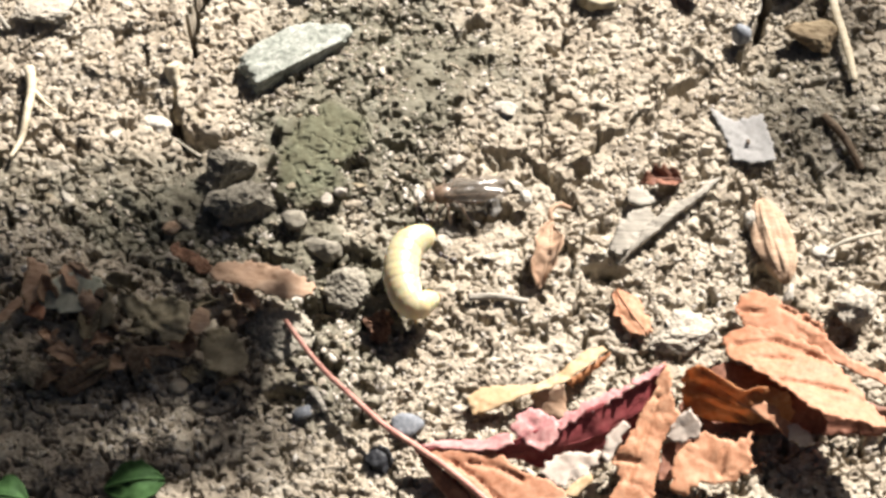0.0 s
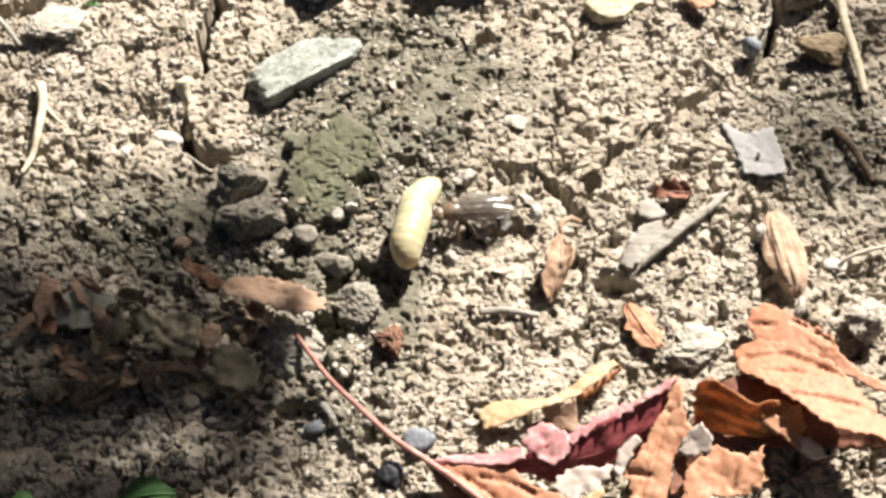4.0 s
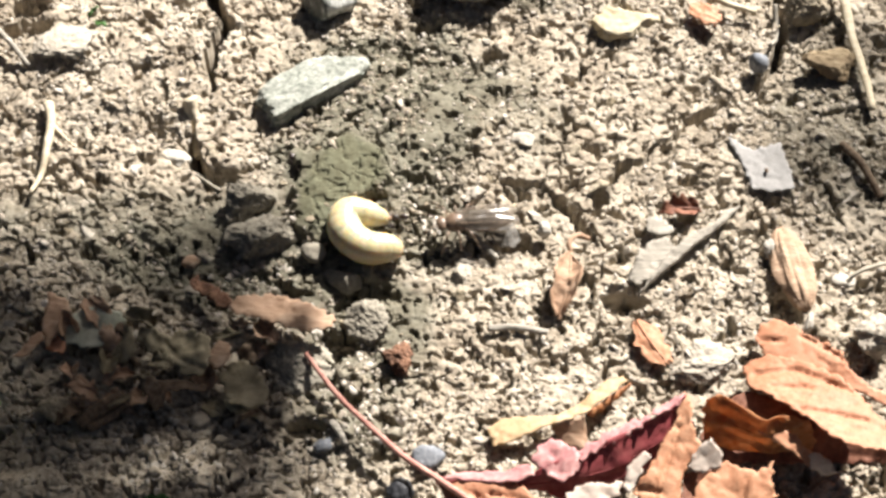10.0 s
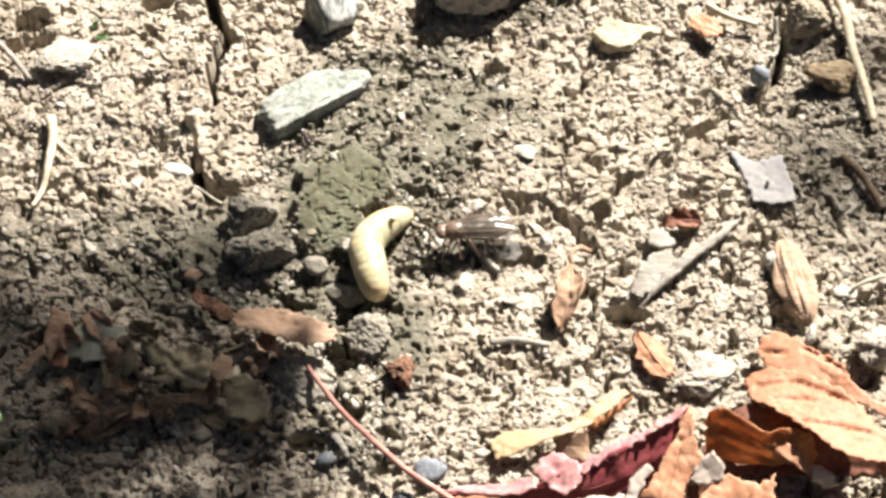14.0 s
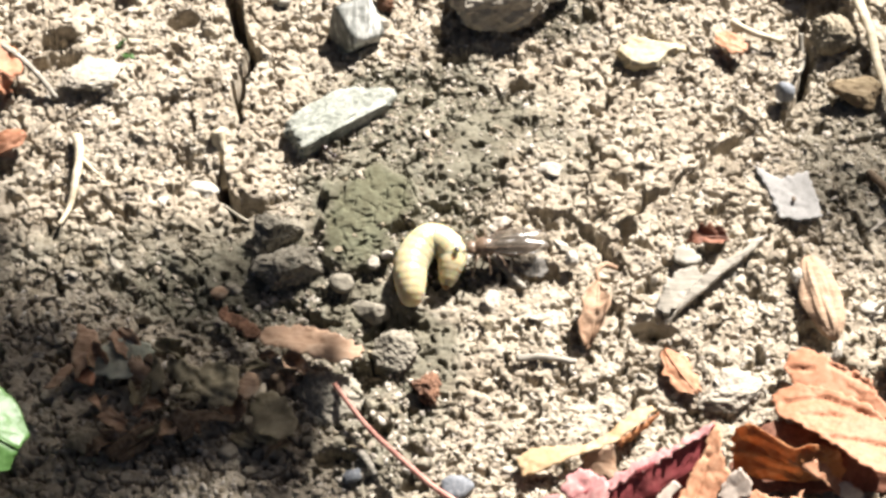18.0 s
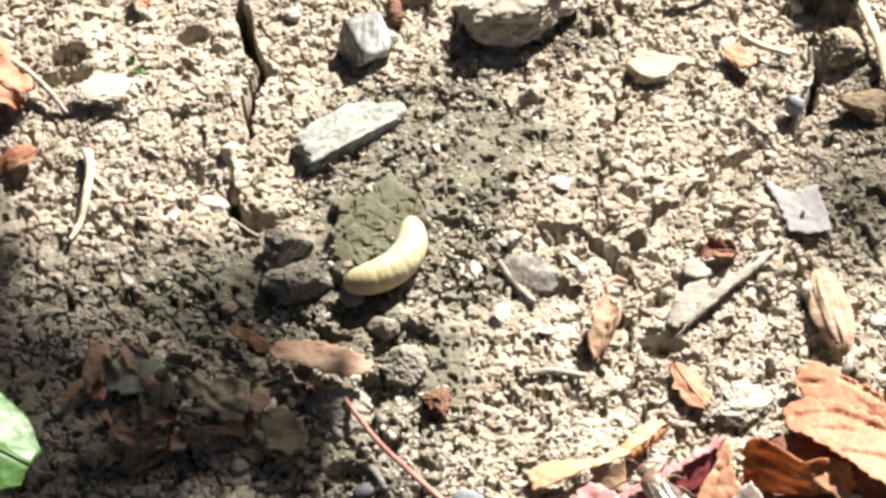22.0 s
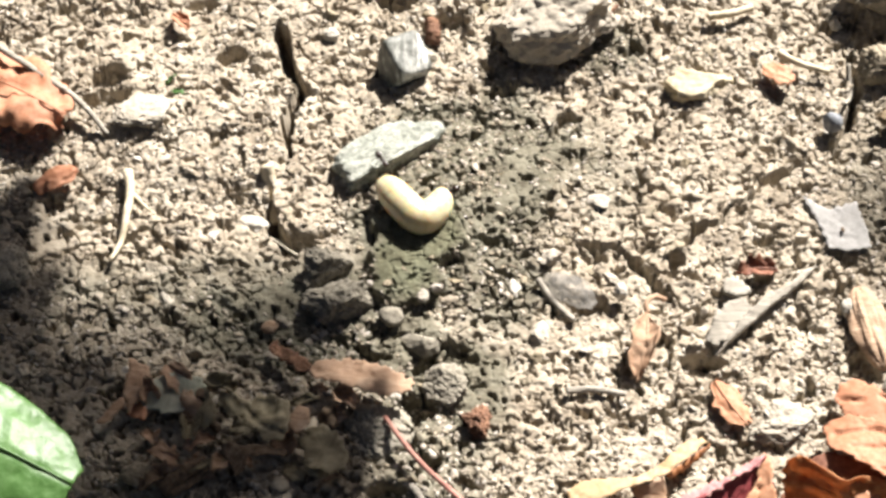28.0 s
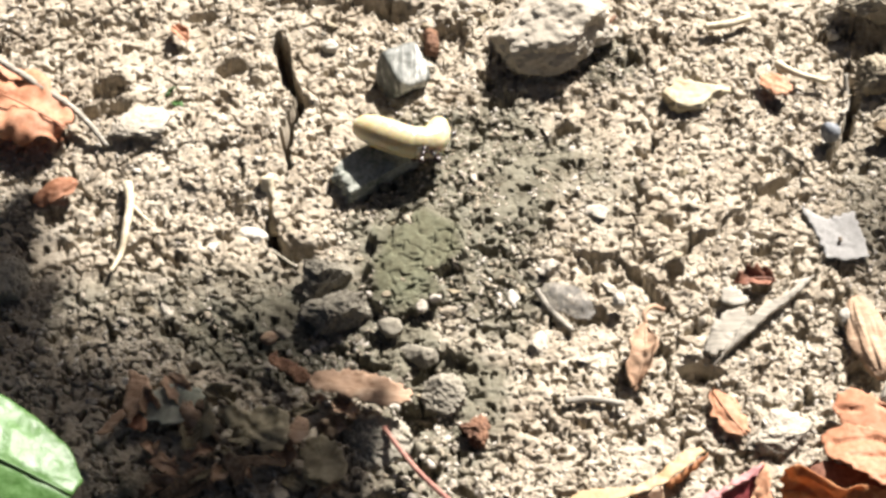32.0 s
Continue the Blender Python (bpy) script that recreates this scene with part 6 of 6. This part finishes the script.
    (24.8, 2.5, -29.3, 22.8, -24.7, 20.2, -19.6, 21.2, -15.6, 25.3, -14.0, 33.0),
    (25.0, 2.5, -27.9, 22.8, -22.7, 20.0, -17.6, 20.8, -14.2, 24.9, -12.0, 28.6),
    (25.3, 2.5, -28.3, 23.4, -23.7, 21.3, -18.5, 20.8, -14.6, 23.4, -12.9, 28.0),
    (25.5, 2.5, -28.0, 23.3, -23.4, 20.9, -18.3, 20.7, -14.3, 24.1, -12.9, 28.0),
    (27.5, 1.5, -30.4, 33.3, -26.8, 29.8, -23.2, 27.1, -20.4, 25.0, -18.3, 24.4),
    (27.8, 1.8, -30.1, 33.4, -26.5, 29.0, -22.9, 26.3, -19.7, 28.8, -19.1, 32.6),
    (28.1, 2.1, -30.5, 36.1, -26.9, 30.7, -23.3, 27.2, -20.2, 29.7, -18.8, 34.3),
    (28.4, 2.4, -31.0, 38.1, -26.6, 33.3, -21.6, 31.4, -16.7, 33.0, -11.0, 35.5),
    (28.7, 3.5, -31.8, 38.5, -28.1, 33.5, -23.1, 31.6, -18.2, 31.8, -13.7, 33.4),
    (29.0, 5.0, -30.8, 44.0, -26.6, 47.4, -21.5, 48.2, -17.2, 44.4, -16.5, 36.4),
    (29.3, 5.0, -34.0, 44.5, -29.0, 46.1, -24.0, 46.9, -19.0, 44.0, -16.8, 37.7),
    (29.6, 5.0, -34.3, 43.2, -28.6, 43.9, -23.6, 44.7, -18.6, 42.7, -15.0, 37.3),
    (29.9, 5.0, -33.8, 46.8, -28.0, 46.1, -22.9, 45.4, -17.9, 45.2, -12.9, 45.1),
    (30.2, 5.0, -34.1, 48.1, -29.0, 46.2, -23.2, 45.1, -18.2, 46.4, -16.4, 52.1),
    (30.5, 5.0, -33.7, 49.6, -28.6, 46.7, -23.5, 44.7, -18.8, 46.4, -16.8, 51.7),
    (30.8, 5.0, -34.3, 47.2, -28.9, 45.8, -23.9, 46.0, -18.9, 48.5, -15.3, 52.1),
    (31.1, 5.0, -34.5, 47.5, -29.0, 47.3, -23.3, 48.0, -17.5, 49.6, -13.2, 49.9),
    (31.4, 5.0, -34.6, 49.2, -29.5, 46.3, -24.4, 43.5, -20.4, 39.8, -19.4, 34.5),
    (31.7, 5.0, -34.8, 48.0, -29.3, 45.1, -24.3, 43.2, -20.7, 42.2, -20.0, 46.6),
    (32.0, 5.0, -35.2, 51.2, -30.0, 48.3, -24.9, 46.3, -20.6, 47.1, -19.2, 52.5),
]
# ants and insect: seconds, x, y, z, heading in degrees
ANT_ROWS = [[
    (0.0, -3.9, 6.7, 1.0, -60),
    (1.0, -3.1, 4.9, 1.0, -70),
    (1.7, -2.5, 5.7, 1.0, -60),
    (2.2, 7.8, 1.4, 1.0, 200),
    (2.7, 3.3, -5.9, 1.0, 140),
    (3.5, -1.9, -2.3, 1.0, 150),
    (5.5, -13.8, 11.5, 1.0, 190),
    (6.5, -11.1, 8.6, 4.0, 200),
    (7.0, -11.8, 4.5, 5.5, 200),
    (8.0, -14.9, 14.4, 1.0, 180),
    (9.5, -12.8, 13.9, 1.0, 180),
    (11.0, -13.0, 13.6, 1.0, 170),
    (12.0, -9.4, 13.2, 1.0, 180),
    (13.0, -10.8, 11.9, 1.0, 170),
    (13.8, -10.3, 8.2, 1.0, 150),
    (14.2, -9.4, 8.1, 1.0, 160),
    (14.5, -7.3, 13.2, 1.0, 180),
    (16.5, -7.5, 15.3, 1.0, 190),
    (17.5, -5.4, 13.2, 1.0, 180),
    (18.5, -5.2, 12.8, 1.0, 180),
    (19.5, -0.9, 5.3, 1.0, 150),
    (20.0, -0.3, 4.8, 1.0, 140),
    (20.5, -3.3, 8.1, 1.0, 160),
    (21.0, -8.4, 5.4, 1.0, 140),
    (21.5, -8.4, 10.5, 1.0, 170),
    (22.0, -16.4, 24.6, 1.0, 200),
    (22.5, -15.2, 27.4, 1.0, 220),
    (23.0, -16.3, 21.9, 1.0, 210),
    (24.0, -10.3, 27.4, 1.0, 190),
    (24.5, -14.5, 36.3, 1.0, 230),
    (25.5, -12.1, 31.8, 1.0, 210),
    (27.5, -17.6, 26.8, 1.0, 150),
    (28.1, -18.1, 36.3, 2.0, 190),
    (28.7, -25.9, 33.1, 8.5, 20),
    (29.0, -14.6, 45.1, 6.0, 190),
    (29.3, -17.9, 45.4, 12.2, 150),
    (29.6, -24.1, 45.6, 12.4, 180),
    (29.9, -18.0, 50.0, 10.0, 180),
    (30.2, -13.7, 51.9, 3.0, 185),
    (30.5, -14.5, 52.5, 3.0, 190),
    (31.1, -14.6, 48.8, 4.0, 150),
    (31.5, -19.0, 43.0, 8.0, 110),
    (32.0, -22.5, 41.6, 9.5, 80),
], [
    (0.0, 0.7, -3.1, 1.0, 150),
    (1.0, -11.4, 1.0, 1.0, 30),
    (3.5, -17.7, 2.6, 1.0, 40),
    (5.5, -28.4, 18.8, 1.0, -20),
    (9.0, -33.5, 25.6, 1.0, -60),
    (14.5, -32.0, 37.1, 1.0, -60),
    (20.0, -33.2, 37.5, 1.0, -40),
    (25.5, -36.5, 40.1, 1.0, -50),
    (27.5, -31.3, 41.4, 5.0, -60),
    (28.1, -31.5, 40.9, 5.0, -60),
    (28.7, -33.1, 39.0, 7.0, -30),
    (29.3, -33.6, 41.7, 11.2, 20),
    (29.6, -32.6, 41.3, 11.4, 20),
    (30.2, -33.0, 42.2, 11.0, 30),
    (30.8, -31.0, 42.8, 11.8, 60),
    (31.1, -26.7, 43.2, 9.5, 100),
    (31.7, -24.0, 39.5, 9.0, 90),
    (32.0, -20.2, 42.6, 8.0, 120),
], [
    (0.0, 60.9, 91.9, 1.0, -100),
    (20.0, 35.1, 102.4, 1.0, -120),
    (25.5, -3.4, 78.5, 1.0, -160),
    (27.5, -14.9, 34.7, 1.0, 200),
    (28.1, -16.2, 29.1, 1.0, 160),
    (28.7, -12.7, 40.7, 1.0, 170),
    (29.3, -15.8, 46.4, 8.0, 190),
    (30.2, -12.6, 51.0, 1.0, 180),
    (30.5, -15.1, 49.8, 8.0, 190),
    (30.8, -14.8, 51.2, 5.0, 180),
    (31.4, -18.4, 43.4, 2.0, 130),
    (32.0, -18.2, 51.0, 3.0, 200),
]]
MITE_ROWS = [
    (0.0, -10.3, -4.0, 0.5, 40),
    (5.5, -12.4, 4.4, 0.5, 40),
    (10.5, -14.3, 12.4, 0.5, 60),
    (11.5, -14.8, 12.1, 6.2, 40),
    (12.0, -14.7, 12.4, 6.2, 40),
    (12.5, -14.6, 12.6, 6.2, 40),
    (13.0, -16.2, 13.9, 6.2, 40),
    (13.8, -14.8, 12.1, 6.2, 60),
    (14.2, -13.1, 14.9, 6.0, 90),
    (14.5, -12.4, 15.8, 6.0, 90),
    (16.5, -10.0, 12.6, 6.2, -60),
    (17.0, -8.1, 11.8, 6.2, -60),
    (17.5, -6.1, 9.9, 6.2, -60),
    (18.0, -6.3, 10.1, 6.2, -60),
    (18.5, -7.0, 10.5, 6.2, -60),
    (19.0, -6.2, 7.1, 6.5, -50),
    (19.5, -5.1, 7.5, 7.2, -50),
    (20.0, -5.2, 8.6, 7.2, -50),
    (20.5, -5.2, 7.8, 5.0, -50),
    (21.0, -10.3, 9.7, 1.0, -80),
    (22.0, -18.9, 15.7, 0.5, 0),
    (23.5, -21.9, 18.1, 0.5, 0),
    (25.5, -19.3, 23.6, 0.5, 0),
    (28.0, -23.5, 32.2, 0.5, 0),
    (32.0, -24.6, 44.6, 4.5, 0),
]
INSECT_ROWS = [
    (0.0, 3.3, 10.4, 2.0, 0, 8),
    (3.0, 3.1, 9.6, 2.0, 0, 8),
    (14.0, 1.5, 12.3, 2.0, 0, 6),
    (20.0, 2.6, 12.6, 2.0, 0, 6),
    (20.3, 2.7, 12.4, 2.0, 0, 2),
    (20.5, 3.4, 10.8, 1.5, 8, -20),
    (20.7, 2.3, 10.5, 1.5, -8, -35),
    (20.9, 2.4, 10.6, 1.2, 6, -25),
    (21.1, 3.1, 10.3, 1.2, -6, -20),
    (21.3, 3.8, 11.1, 1.5, 10, 10),
    (21.5, 3.8, 9.0, 2.0, -10, -40),
    (21.6, 4.6, 7.9, 2.2, -8, -50),
    (21.8, 10.8, -17.0, 18.0, 0, -75),
    (22.1, 33.7, -88.8, 60.0, 0, -60),
    (22.6, 77.1, -123.0, 60.0, 0, -60),
    (23.4, 128.3, -131.7, 1.0, 0, -60),
    (32.0, 126.8, -127.1, 1.0, 0, -60),
]


def wrapped(a):
    return (a + math.pi) % (2 * math.pi) - math.pi


def motions():
    tracks = [[] for _ in range(RINGS)]
    last = [None] * RINGS
    middle = []
    for row in GRUB_ROWS:
        t, lift = row[0], row[1]
        line = spline([(row[2 + 2 * k], row[3 + 2 * k], 0) for k in range(5)], 90)
        run = np.concatenate([[0], np.cumsum(np.linalg.norm(np.diff(line, axis=0), axis=1))])
        mid = line[45]
        middle.append((t, pose(mid[0] * S, mid[1] * S, lift * S)))
        for i in range(RINGS):
            s = run[-1] * (0.03 + 0.94 * i / (RINGS - 1))
            p = np.array([np.interp(s, run, line[:, c]) for c in (0, 1)])
            q = np.array([np.interp(min(run[-1], s + 0.8), run, line[:, c]) - np.interp(max(0, s - 0.8), run, line[:, c]) for c in (0, 1)])
            a = math.atan2(q[1], q[0])
            if last[i] is not None:
                a = last[i] + max(-1.4, min(1.4, wrapped(a - last[i])))
            last[i] = a
            z = RING_R[i] * 0.95
            tracks[i].append((t, pose((p[0] - mid[0]) * S, (p[1] - mid[1]) * S, z * S, 0, 0, math.degrees(a))))
    walk(grub, middle)
    for ring, rows in zip(grub_rings, tracks):
        walk(ring, rows)
    for ant, rows in zip(ants, ANT_ROWS):
        walk(ant, [(t, pose(x * S, y * S, z * S, 0, 0, a)) for t, x, y, z, a in rows])
    walk(mite, [(t, pose(x * S, y * S, z * S, 0, 0, a)) for t, x, y, z, a in MITE_ROWS])
    walk(insect, [(t, pose(x * S, y * S, z * S, rx, 0, a)) for t, x, y, z, rx, a in INSECT_ROWS])


motions()
